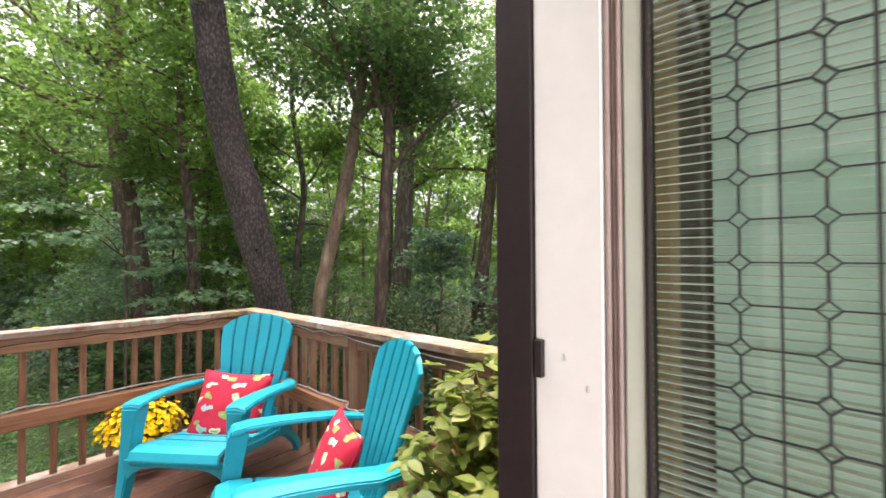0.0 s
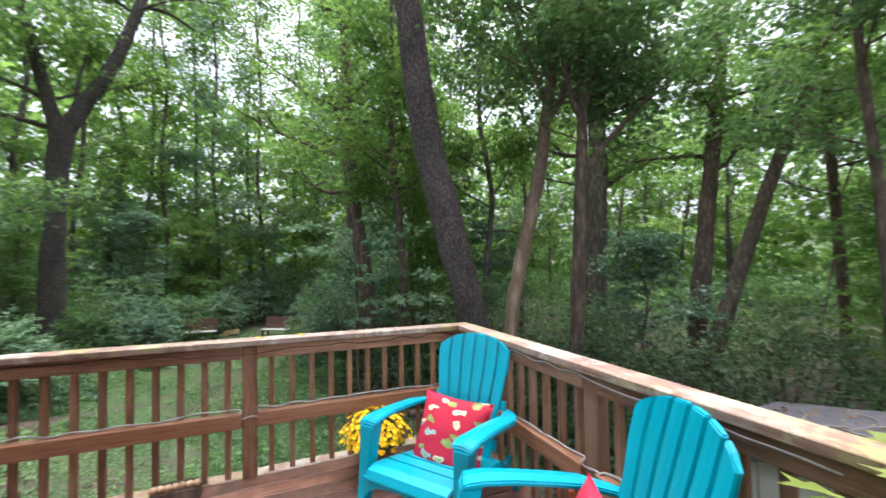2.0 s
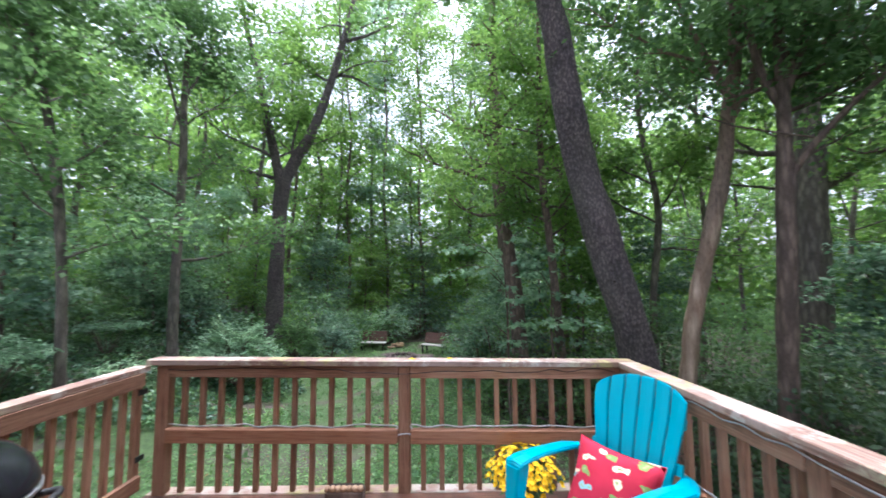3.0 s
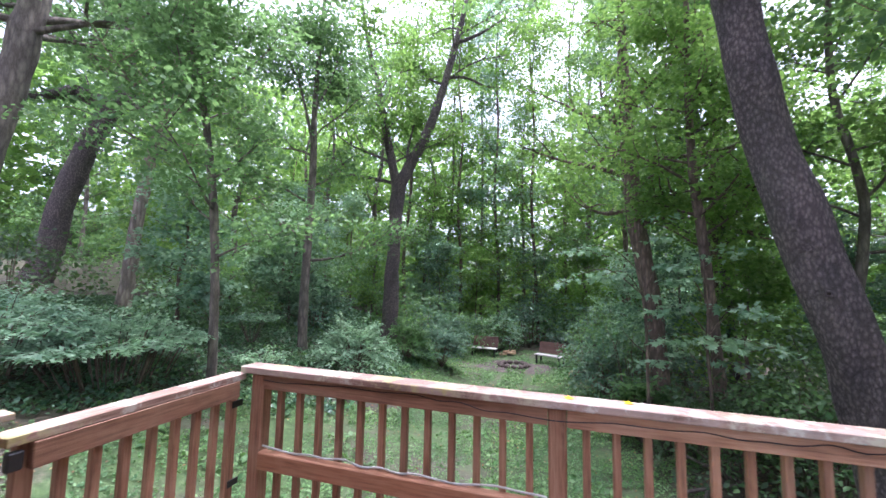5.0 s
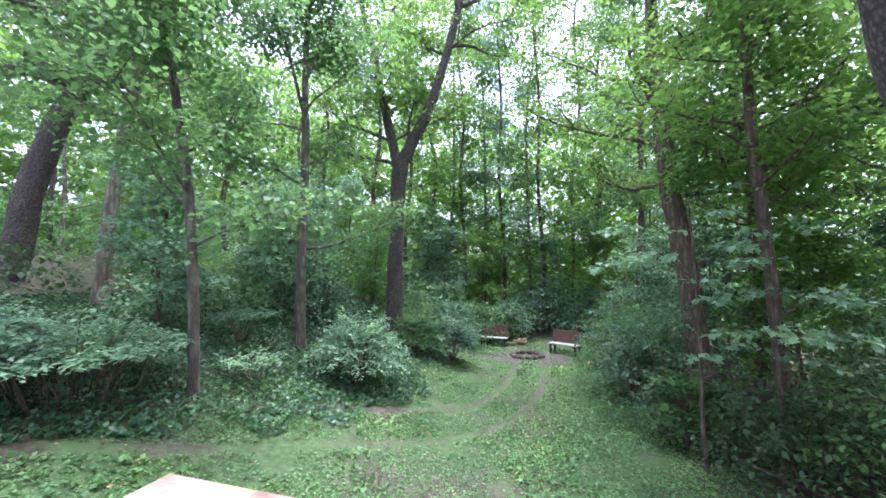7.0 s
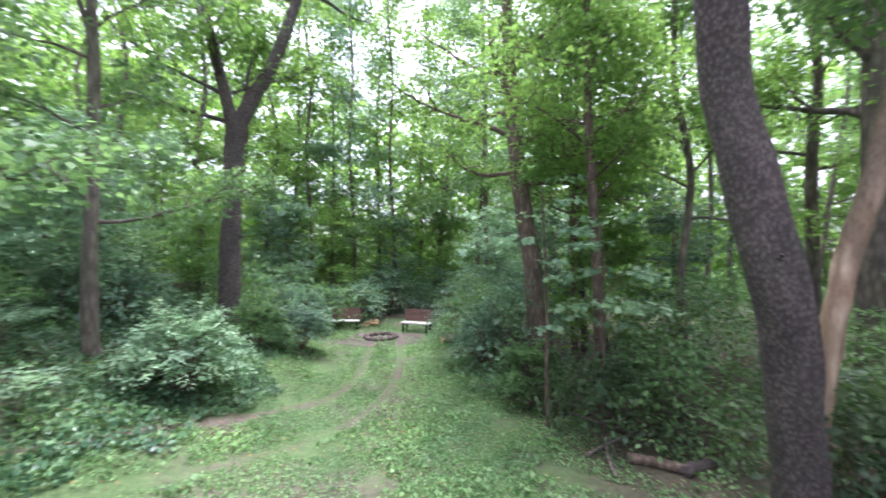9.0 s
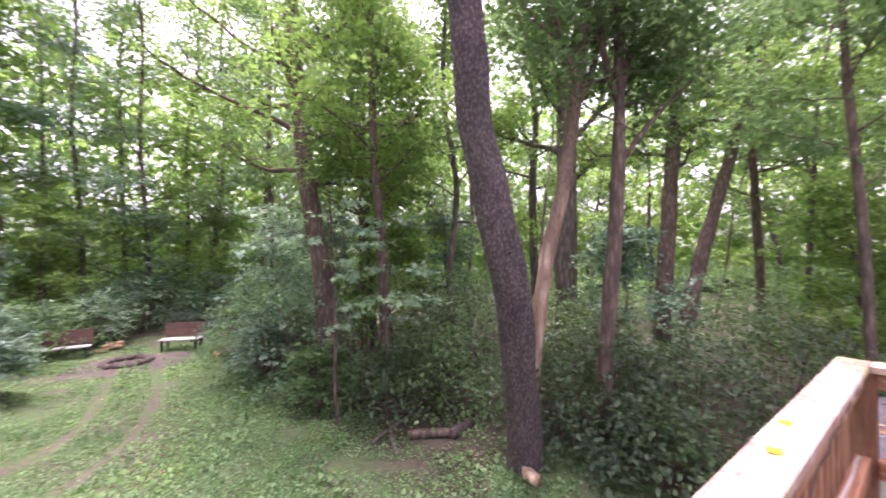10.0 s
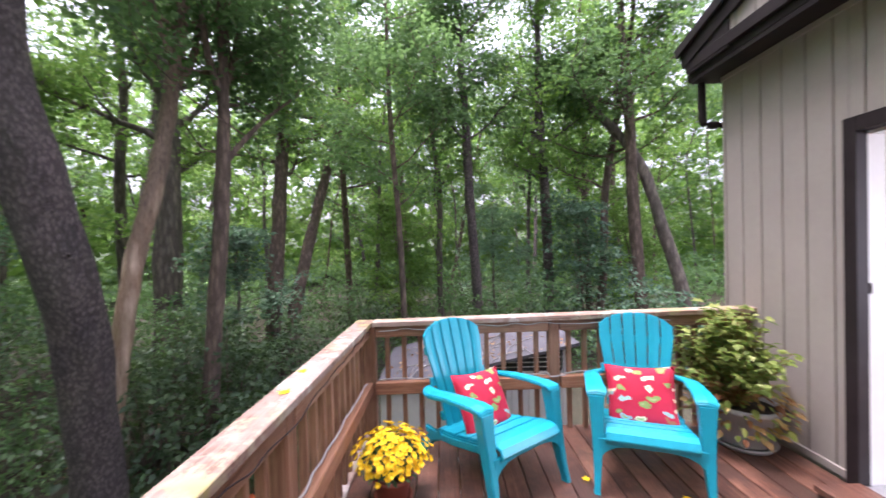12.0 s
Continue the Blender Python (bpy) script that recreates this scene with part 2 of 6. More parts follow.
ORANGE = speckled("orange_plastic", (0.55, 0.1, 0.03), (0.7, 0.15, 0.045), 5.0, 0.4)
BLUE = speckled("blue_plastic", (0.02, 0.12, 0.5), (0.04, 0.18, 0.62), 5.0, 0.4)
PLASTER = speckled("room_plaster", (0.5, 0.48, 0.44), (0.6, 0.58, 0.54), 1.2, 0.9)
ROOM_FLOOR = wood("room_floor_boards", (0.16, 0.09, 0.05), (0.28, 0.17, 0.1), (0.36, 0.24, 0.15), rough=0.5)
FIREWOOD = wood("cut_wood", (0.2, 0.11, 0.06), (0.42, 0.27, 0.16), (0.58, 0.42, 0.28))


def cushion_cloth():
    m, n, l, b = material("red_leaf_print_cloth", 0.85)
    v = coords(n, l)
    flat = n.new("ShaderNodeMapping")
    flat.inputs["Rotation"].default_value = (radians(90), 0, radians(30))
    l.new(v, flat.inputs["Vector"])
    vo = n.new("ShaderNodeTexVoronoi")
    vo.voronoi_dimensions = "2D"
    vo.inputs["Scale"].default_value, vo.inputs["Randomness"].default_value = 10.0, 0.9
    flat.inputs["Scale"].default_value = (1.0, 1.0, 1.7)
    wave, warp = n.new("ShaderNodeTexNoise"), n.new("ShaderNodeMix")
    wave.inputs["Scale"].default_value = 11.0
    warp.data_type, warp.blend_type = "RGBA", "LINEAR_LIGHT"
    warp.inputs[0].default_value = 0.08
    l.new(v, wave.inputs["Vector"])
    l.new(flat.outputs[0], warp.inputs[6])
    l.new(wave.outputs["Color"], warp.inputs[7])
    l.new(warp.outputs[2], vo.inputs["Vector"])
    red = ramp(n, l, fuzz(n, l, v, 6, 3), (0.3, (0.4, 0.008, 0.03)), (0.7, (0.52, 0.015, 0.05)))
    sep = n.new("ShaderNodeSeparateColor")
    l.new(vo.outputs["Color"], sep.inputs[0])
    ink = ramp(n, l, sep.outputs[0], (0.0, (0.75, 0.66, 0.42)), (0.35, (0.2, 0.3, 0.08)), (0.6, (0.8, 0.7, 0.5)), (0.85, (0.25, 0.45, 0.45)))
    for e in n:
        if e.bl_idname == "ShaderNodeValToRGB" and len(e.color_ramp.elements) == 4:
            e.color_ramp.interpolation = "CONSTANT"
    blob = ramp(n, l, vo.outputs["Distance"], (0.3, (1, 1, 1)), (0.34, (0, 0, 0)))
    core = ramp(n, l, vo.outputs["Distance"], (0.1, (1, 1, 1)), (0.14, (0, 0, 0)))
    col = mix(n, l, blob, red, ink)
    col = mix(n, l, core, col, (0.3, 0.36, 0.14))
    keep = ramp(n, l, sep.outputs[1], (0.28, (0, 0, 0)), (0.3, (1, 1, 1)))
    col = mix(n, l, keep, red, col)
    l.new(col, b.inputs["Base Color"])
    weave = fuzz(n, l, v, 220, 2)
    bump(n, l, b, weave, 0.3, 0.002)
    return m


def ground_cover():
    """Grass, moss, bare earth and two worn ruts that run up the clearing."""
    m, n, l, b = material("lawn_and_forest_floor", 0.95)
    v = coords(n, l)
    patch, fine = fuzz(n, l, v, 0.45, 6, 0.65), fuzz(n, l, v, 9, 6, 0.7)
    grass = ramp(n, l, fine, (0.3, (0.035, 0.062, 0.02)), (0.55, (0.075, 0.125, 0.04)), (0.8, (0.14, 0.185, 0.08)))
    earth = ramp(n, l, fine, (0.3, (0.055, 0.04, 0.032)), (0.7, (0.16, 0.12, 0.1)))
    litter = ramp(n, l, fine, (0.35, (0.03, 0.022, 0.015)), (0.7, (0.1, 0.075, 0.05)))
    bare = ramp(n, l, patch, (0.48, (0, 0, 0)), (0.64, (0.85, 0.85, 0.85)))
    col = mix(n, l, bare, grass, earth)
    at = n.new("ShaderNodeAttribute")
    at.attribute_name = "worn"
    sep = n.new("ShaderNodeSeparateColor")
    l.new(at.outputs["Color"], sep.inputs[0])
    add = n.new("ShaderNodeMath")
    add.operation = "MULTIPLY_ADD"
    l.new(fine, add.inputs[0])
    add.inputs[1].default_value = 0.6
    l.new(sep.outputs[0], add.inputs[2])
    rut = ramp(n, l, add.outputs[0], (0.6, (0, 0, 0)), (0.8, (0.8, 0.8, 0.8)))
    col = mix(n, l, rut, col, earth)
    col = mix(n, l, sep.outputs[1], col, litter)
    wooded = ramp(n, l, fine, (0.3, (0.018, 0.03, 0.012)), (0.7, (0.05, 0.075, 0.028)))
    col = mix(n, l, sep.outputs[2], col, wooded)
    l.new(col, b.inputs["Base Color"])
    bump(n, l, b, fine, 0.8, 0.05)
    return m


CLOTH, GROUND = cushion_cloth(), ground_cover()


def clear_glass():
    m, n, l, b = material("clear_door_glass", 0.03)
    clear, gloss, part_way, edge = n.new("ShaderNodeBsdfTransparent"), n.new("ShaderNodeBsdfGlossy"), n.new("ShaderNodeMixShader"), n.new("ShaderNodeFresnel")
    clear.inputs["Color"].default_value = (0.86, 0.95, 0.9, 1)
    gloss.inputs["Roughness"].default_value = 0.03
    edge.inputs["IOR"].default_value = 1.6
    l.new(edge.outputs[0], part_way.inputs[0])
    l.new(clear.outputs[0], part_way.inputs[1])
    l.new(gloss.outputs[0], part_way.inputs[2])
    l.new(part_way.outputs[0], n["Material Output"].inputs[0])
    return m


GLASS = clear_glass()

# ---- building helpers ----
def finish(bm, mat, smooth=False):
    me = bpy.data.meshes.new("mesh")
    bm.normal_update()
    bm.to_mesh(me)
    bm.free()
    me.materials.append(mat)
    if smooth:
        me.polygons.foreach_set("use_smooth", [True] * len(me.polygons))
    return me


def part(name, bm, mat, parent, label="", m=None, smooth=False):
    me = bm if isinstance(bm, bpy.types.Mesh) else finish(bm, mat, smooth)
    ob = new(name, me)
    ob.parent = parent
    if m is not None:
        ob.matrix_basis = m
    return tagged(ob, label)


def thing(name, label, category, m=None, group="", kind=""):
    ob = new(name)
    if m is not None:
        ob.matrix_basis = m
    return tagged(ob, label, category, group, kind)


def slab(bm, a, b, edge=0.0, m=None):
    """A block between two corners, with its edges eased."""
    mat = Matrix.Translation([(p + q) / 2 for p, q in zip(a, b)]) @ Matrix.Diagonal([abs(q - p) for p, q in zip(a, b)] + [1])
    vs = bmesh.ops.create_cube(bm, size=1, matrix=(m @ mat) if m is not None else mat)["verts"]
    if edge:
        es = list({e for v in vs for e in v.link_edges})
        bmesh.ops.bevel(bm, geom=es, offset=edge, segments=1, affect="EDGES")
    return bm


def block(a, b, edge=0.004):
    return slab(bmesh.new(), a, b, edge)


TIMBER = {}


def timber(name, parent, start, end, wide, deep, mat, up=(0, 0, 1), label=""):
    """A board from start to end: its grain along it, wide across, deep along up. Alike boards share a mesh."""
    s, e = Vector(start), Vector(end)
    length = (e - s).length
    key = (round(length, 3), wide, deep, mat.name)
    if key not in TIMBER:
        bm = bmesh.new()
        slab(bm, (0, -wide / 2, -deep / 2), (length, wide / 2, deep / 2), min(wide, deep) * 0.1)
        TIMBER[key] = finish(bm, mat)
    x = (e - s).normalized()
    z = Vector(up)
    z = (z - x * z.dot(x)).normalized()
    y = z.cross(x)
    m = Matrix((x, y, z)).transposed().to_4x4()
    m.translation = s
    return part(name, TIMBER[key], mat, parent, label, m)


def tube(points, radii, sides=8, rough=0.0, seed=0, cap=True):
    """A round, tapering, slightly uneven limb along the points: vertices and faces."""
    pts = [Vector(p) for p in points]
    verts, faces = [], []
    ref = Vector((0.31, 0.95, 0.05))
    for k, p in enumerate(pts):
        d = (pts[min(k + 1, len(pts) - 1)] - pts[max(k - 1, 0)]).normalized()
        u = d.cross(ref).normalized() if abs(d.dot(ref)) < 0.95 else d.cross(Vector((0, 0, 1))).normalized()
        w = d.cross(u)
        for a in range(sides):
            t = 2 * math.pi * a / sides
            r = radii[k]
            if rough:
                q = p * 1.7 / max(0.3, r * 6) + Vector((math.cos(t) * 1.3 + seed, math.sin(t) * 1.3, 0))
                r *= 1 + rough * noise.noise(q)
            verts.append(p + (u * math.cos(t) + w * math.sin(t)) * r)
    for k in range(len(pts) - 1):
        for a in range(sides):
            b = (a + 1) % sides
            faces.append((k * sides + a, k * sides + b, (k + 1) * sides + b, (k + 1) * sides + a))
    if cap:
        faces.append(tuple(range(sides - 1, -1, -1)))
        faces.append(tuple((len(pts) - 1) * sides + a for a in range(sides)))
    return verts, faces


def mesh_of(pieces, mat, smooth=True):
    """One mesh of several (vertices, faces) pieces."""
    vs, fs = [], []
    for v, f in pieces:
        o = len(vs)
        vs.extend(v)
        fs.extend(tuple(i + o for i in q) for q in f)
    me = bpy.data.meshes.new("mesh")
    me.from_pydata([tuple(v) for v in vs], [], fs)
    me.materials.append(mat)
    if smooth:
        me.polygons.foreach_set("use_smooth", [True] * len(me.polygons))
    me.update()
    return me


def curve_points(points, steps=6):
    """A smooth line through the points (Catmull-Rom)."""
    p = [Vector(q) for q in points]
    p = [p[0] * 2 - p[1]] + p + [p[-1] * 2 - p[-2]]
    out = []
    for k in range(1, len(p) - 2):
        for s in range(steps):
            t = s / steps
            a, b, c, d = p[k - 1], p[k], p[k + 1], p[k + 2]
            out.append(0.5 * ((2 * b) + (c - a) * t + (2 * a - 5 * b + 4 * c - d) * t * t + (3 * b - a - 3 * c + d) * t ** 3))
    return out + [p[-2]]


def lathe(profile, sides=28):
    """A turned shape from (radius, height) pairs."""
    vs, fs = [], []
    for r, z in profile:
        for a in range(sides):
            t = 2 * math.pi * a / sides
            vs.append((r * math.cos(t), r * math.sin(t), z))
    for k in range(len(profile) - 1):
        for a in range(sides):
            b = (a + 1) % sides
            fs.append((k * sides + a, k * sides + b, (k + 1) * sides + b, (k + 1) * sides + a))
    return vs, fs


# ---- leaves ----
KITE = (np.array([(0, 0, 0), (0.42, 0.45, 0.1), (0, 1, 0), (-0.42, 0.45, 0.1)]), [(0, 1, 2), (0, 2, 3)])
OVAL = (np.array([(0, 0, 0), (0.25, 0.22, 0.05), (0.27, 0.55, 0.07), (0, 1, -0.06), (-0.27, 0.55, 0.07), (-0.25, 0.22, 0.05)]), [(0, 1, 2, 3), (0, 3, 4, 5)])
MAPLE = (np.array([(0, 0, 0), (0.5, 0.12, 0.06), (0.3, 0.38, 0.03), (0.56, 0.68, 0.08), (0.2, 0.66, 0), (0, 1.05, -0.08), (-0.2, 0.66, 0), (-0.56, 0.68, 0.08), (-0.3, 0.38, 0.03), (-0.5, 0.12, 0.06)]),
         [(0, 1, 2), (0, 2, 3, 4), (0, 4, 5), (0, 5, 6), (0, 6, 7, 8), (0, 8, 9)])


def leaves(pos, axis, normal, size, shape, mat):
    """One mesh with a leaf at each place."""
    pos, axis, normal, size = (np.asarray(a, dtype=float) for a in (pos, axis, normal, size))
    axis = axis / np.maximum(np.linalg.norm(axis, axis=1, keepdims=True), 1e-6)
    side = np.cross(axis, normal)
    side /= np.maximum(np.linalg.norm(side, axis=1, keepdims=True), 1e-6)
    up = np.cross(side, axis)
    tv, tf = shape
    n, k = len(pos), len(tv)
    v = pos[:, None] + size[:, None, None] * (tv[None, :, 0:1] * side[:, None] + tv[None, :, 1:2] * axis[:, None] + tv[None, :, 2:3] * up[:, None])
    loops = np.array([i for f in tf for i in f])
    lens = np.array([len(f) for f in tf])
    me = bpy.data.meshes.new("leaves")
    me.vertices.add(n * k)
    me.vertices.foreach_set("co", v.reshape(-1))
    me.loops.add(n * len(loops))
    me.loops.foreach_set("vertex_index", (loops[None] + (np.arange(n) * k)[:, None]).reshape(-1).astype(np.int32))
    me.polygons.add(n * len(tf))
    starts = np.concatenate([[0], np.cumsum(np.tile(lens, n))[:-1]])
    me.polygons.foreach_set("loop_start", starts.astype(np.int32))
    me.materials.append(mat)
    me.update(calc_edges=True)
    return me


def sprays(rng, centres, radius, count, size, flat=0.25, droop=0.25):
    """Layered sprays: discs of leaves that fan out from each centre, tilted a little. Gives pos, axis, normal, size."""
    c = np.asarray(centres, dtype=float)
    n = len(c)
    r = np.broadcast_to(np.asarray(radius, dtype=float), (n,))
    tilt = rng.normal(0, flat, (n, 2))
    nor = np.stack([tilt[:, 0], tilt[:, 1], np.ones(n)], 1)
    nor /= np.linalg.norm(nor, axis=1, keepdims=True)
    a = rng.uniform(0, 2 * np.pi, (n, count))
    d = np.sqrt(rng.uniform(0.02, 1, (n, count))) * r[:, None]
    off = np.stack([np.cos(a) * d, np.sin(a) * d * 0.8, rng.normal(0, 0.06, (n, count)) * r[:, None] - droop * d * d / np.maximum(r[:, None], 0.01)], 2)
    off[:, :, 2] -= off[:, :, 0] * nor[:, None, 0] + off[:, :, 1] * nor[:, None, 1]
    pos = (c[:, None] + off).reshape(-1, 3)
    out = off / np.maximum(np.linalg.norm(off, axis=2, keepdims=True), 1e-4)
    axis = out.reshape(-1, 3) * 0.8 + rng.normal(0, 0.5, (n * count, 3)) - np.array([0, 0, 0.15])
    normal = np.repeat(nor, count, 0) + rng.normal(0, 0.38, (n * count, 3))
    return pos, axis, normal, size * rng.uniform(0.65, 1.3, n * count)


# ---- the lie of the land ----
def rise(x, y):
    """Height of the ground: level clearing, an ivy bank that climbs on one side, woods that rise slowly far off."""
    x, y = np.asarray(x, dtype=float), np.asarray(y, dtype=float)
    s = np.maximum(0, -x - 3.2 - 0.17 * np.clip(y - 6, 0, 40))
    bank = 0.35 * np.minimum(s, 7) + 0.16 * np.maximum(0, np.minimum(s, 30) - 7)
    bank *= s / (s + 0.8)
    r = np.hypot(x, y - 4)
    far = 0.08 * np.clip(r - 34, 0, 30) + 0.24 * np.clip(r - 64, 0, 40)
    lump = 0.05 * np.sin(x * 1.3 + 0.7 * np.sin(y)) * np.cos(y * 1.1) + 0.12 * np.sin(x * 0.31 + 1) * np.sin(y * 0.27)
    return -2.9 + bank + far + lump * np.clip((r - 3) / 6, 0, 1)


def rut_gap(x, y):
    """How far a place lies from the nearer of the two wheel ruts that swing up the clearing."""
    grow = np.exp((15.2 - np.clip(y, 4, 40)) / 1.2)
    middle, slope = -3.55 - 0.96 * np.log1p(grow), 0.8 * grow / (1 + grow)
    across = (x - middle) / np.sqrt(1 + slope ** 2)
    return np.minimum(np.abs(across - 0.72), np.abs(across + 0.72))


def axis_steps():
    a = np.linspace(-1, 1, 261)
    return 32 * a + 420 * np.sign(a) * np.abs(a) ** 7


def build_ground():
    gx, gy = axis_steps() - 2, axis_steps() + 10
    X, Y = np.meshgrid(gx, gy)
    Z = rise(X, Y)
    n = len(gx)
    idx = np.arange(n * n).reshape(n, n)
    quads = np.stack([idx[:-1, :-1], idx[:-1, 1:], idx[1:, 1:], idx[1:, :-1]], -1).reshape(-1, 4)
    me = bpy.data.meshes.new("ground")
    me.from_pydata(np.stack([X, Y, Z], -1).reshape(-1, 3).tolist(), [], quads.tolist())
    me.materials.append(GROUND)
    me.polygons.foreach_set("use_smooth", [True] * len(me.polygons))
    # wear: two ruts up the clearing, a bare patch; litter under the trees
    x, y = X.ravel(), Y.ravel()
    on = np.clip((y - 8.5) / 1.5, 0, 1) * np.clip((22 - y) / 3, 0, 1)
    worn = on * np.exp(-(rut_gap(x, y) / 0.16) ** 2) * (0.5 + 0.2 * np.sin(y * 2.1) * np.sin(x * 1.7 + y))
    worn += 0.5 * np.exp(-(((x + 7.9) / 0.5) ** 2 + ((y - 11.8) / 0.8) ** 2)) + 0.6 * np.exp(-(((x + 9.4) / 0.9) ** 2 + ((y - 5.0) / 0.7) ** 2))
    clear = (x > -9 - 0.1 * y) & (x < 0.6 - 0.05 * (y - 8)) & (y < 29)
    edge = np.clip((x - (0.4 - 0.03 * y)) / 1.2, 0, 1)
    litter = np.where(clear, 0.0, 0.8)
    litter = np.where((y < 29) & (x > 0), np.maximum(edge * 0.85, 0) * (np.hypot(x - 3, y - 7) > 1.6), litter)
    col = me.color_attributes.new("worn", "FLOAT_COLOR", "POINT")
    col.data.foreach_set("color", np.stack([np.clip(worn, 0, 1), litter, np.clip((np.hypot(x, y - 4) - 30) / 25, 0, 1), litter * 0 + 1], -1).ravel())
    return tagged(new("ground", me), "mown grass with worn ruts and leaf litter", "ground", kind="structure")


build_ground()

# ---- the house ----
WALL_TOP = 2.97


def build_house():
    wall = thing("wall_south", "beige vertical board siding of the house wall", "wall", kind="structure")
    for a, b in (((-0.76, -0.16, -2.95), (0.25, -0.02, WALL_TOP)), ((-8.0, -0.16, -2.95), (-1.952, -0.02, WALL_TOP)), ((-1.952, -0.16, 2.262), (-0.76, -0.02, WALL_TOP)), ((-1.952, -0.16, -2.95), (-0.76, -0.02, -0.12))):
        part("wall_core", block(a, b, 0), SIDING, wall)
    x = 0.262
    while x > -8.0:
        w = 0.19
        lo, hi = x - w, x - 0.012
        z0 = -2.95
        if hi > -1.92 and lo < -0.79:
            z0 = 2.265
            if lo < -0.79 < hi:
                part("siding_board", block((-0.79, -0.02, -0.15), (hi, 0.0, WALL_TOP), 0.003), SIDING, wall)
                hi = -0.793
        part("siding_board", block((lo, -0.02, z0), (hi, 0.0, WALL_TOP), 0.003), SIDING, wall)
        x -= w
    part("corner_board", block((0.25, -0.18, -2.95), (0.275, 0.012, WALL_TOP), 0.003), SIDING, wall)
    part("base_trim", block((-0.79, 0.002, 0.004), (0.25, 0.02, 0.06), 0.004), SIDING, wall)
    part("frieze_strip", block((-8.0, 0.002, WALL_TOP - 0.03), (0.28, 0.018, WALL_TOP + 0.01), 0.002), SIDING, wall)
    east = thing("wall_east", "beige end wall of the house", "wall", kind="structure")
    part("wall_core", block((0.11, -6.0, -2.95), (0.25, -0.18, WALL_TOP), 0), SIDING, east)
    # room behind the door: closed but for openings, the back one unseen and added
    room = thing("room_shell", "plain plastered room behind the door", "room", kind="structure")
    for a, b in (((-5.0, -4.2, -0.12), (0.1, -4.1, 0.4)), ((-5.0, -4.2, 2.2), (0.1, -4.1, 2.6)), ((-5.0, -4.2, 0.4), (-4.45, -4.1, 2.2)), ((-1.55, -4.2, 0.4), (0.1, -4.1, 2.2))):
        part("back_wall", block(a, b, 0), PLASTER, room)
    for a, b in (((-5.1, -4.2, -0.12), (-5.0, -0.165, 0.3)), ((-5.1, -4.2, 2.3), (-5.0, -0.165, 2.6)), ((-5.1, -4.2, 0.3), (-5.0, -1.5, 2.3)), ((-5.1, -0.4, 0.3), (-5.0, -0.165, 2.3))):
        part("side_wall", block(a, b, 0), PLASTER, room)
    part("side_wall", block((0.0, -4.1, -0.12), (0.1, -0.31, 2.6), 0), PLASTER, room)
    tagged(new("floor", finish(block((-5.0, -4.1, -0.2), (0.1, -0.165, -0.04), 0), ROOM_FLOOR)), "brown boarded room floor", "floor", kind="structure")
    tagged(new("ceiling", finish(block((-5.1, -4.2, 2.6), (0.1, -0.165, 2.7), 0), WHITE)), "white room ceiling", "ceiling", kind="structure")
    # eaves: dark fascia with a stepped moulding, soffit, gutter end and the upper wall behind
    eave = thing("roof_eave", "dark brown fascia and soffit of the roof", "roof", kind="structure")
    part("soffit", block((-8.0, -0.16, WALL_TOP + 0.012), (0.42, 0.2, WALL_TOP + 0.05), 0.003), TRIM_DARK, eave)
    part("fascia", block((-8.0, 0.02, WALL_TOP + 0.052), (0.42, 0.2, WALL_TOP + 0.12), 0.004), TRIM_DARK, eave)
    part("fascia", block((-8.0, 0.06, WALL_TOP + 0.122), (0.44, 0.23, WALL_TOP + 0.22), 0.004), TRIM_DARK, eave)
    upper = thing("wall_upper", "beige upper storey wall under a dark rake board", "wall", kind="structure")
    gable = bmesh.new()
    corners = ((-0.1, WALL_TOP + 0.1), (-8.0, WALL_TOP + 0.1), (-8.0, 5.5), (-0.1, WALL_TOP + 0.39))
    near, far = [gable.verts.new((x, 0.19, z)) for x, z in corners], [gable.verts.new((x, -0.16, z)) for x, z in corners]
    gable.faces.new(near), gable.faces.new(far[::-1])
    for i in range(4):
        gable.faces.new((near[i], far[i], far[(i + 1) % 4], near[(i + 1) % 4]))
    bmesh.ops.recalc_face_normals(gable, faces=gable.faces)
    part("wall_core", gable, SIDING, upper)
    panel = bmesh.new()
    near, far = [[panel.verts.new((x, y, z)) for x, z in ((0.43, WALL_TOP + 0.1), (-0.098, WALL_TOP + 0.1), (-0.098, WALL_TOP + 0.4), (0.43, WALL_TOP + 0.26))] for y in (0.226, -0.16)]
    panel.faces.new(near), panel.faces.new(far[::-1])
    for i in range(4):
        panel.faces.new((near[i], far[i], far[(i + 1) % 4], near[(i + 1) % 4]))
    bmesh.ops.recalc_face_normals(panel, faces=panel.faces)
    part("eave_return", panel, TRIM_DARK, upper, "dark boarded eave return")
    part("gable_trim", block((-0.15, 0.192, WALL_TOP + 0.2), (-0.1, 0.212, WALL_TOP + 0.38), 0.002), SIDING, upper)
    for k in range(20):
        x0 = -0.16 - 0.19 * k
        part("siding_board", block((x0 - 0.178, 0.192, WALL_TOP + 0.18), (x0, 0.204, WALL_TOP + 0.38 + 0.27 * (-0.1 - x0)), 0.002), SIDING, upper)
    slope = pose(0.5, 0, WALL_TOP + 0.27, 0, 15.5, 0)
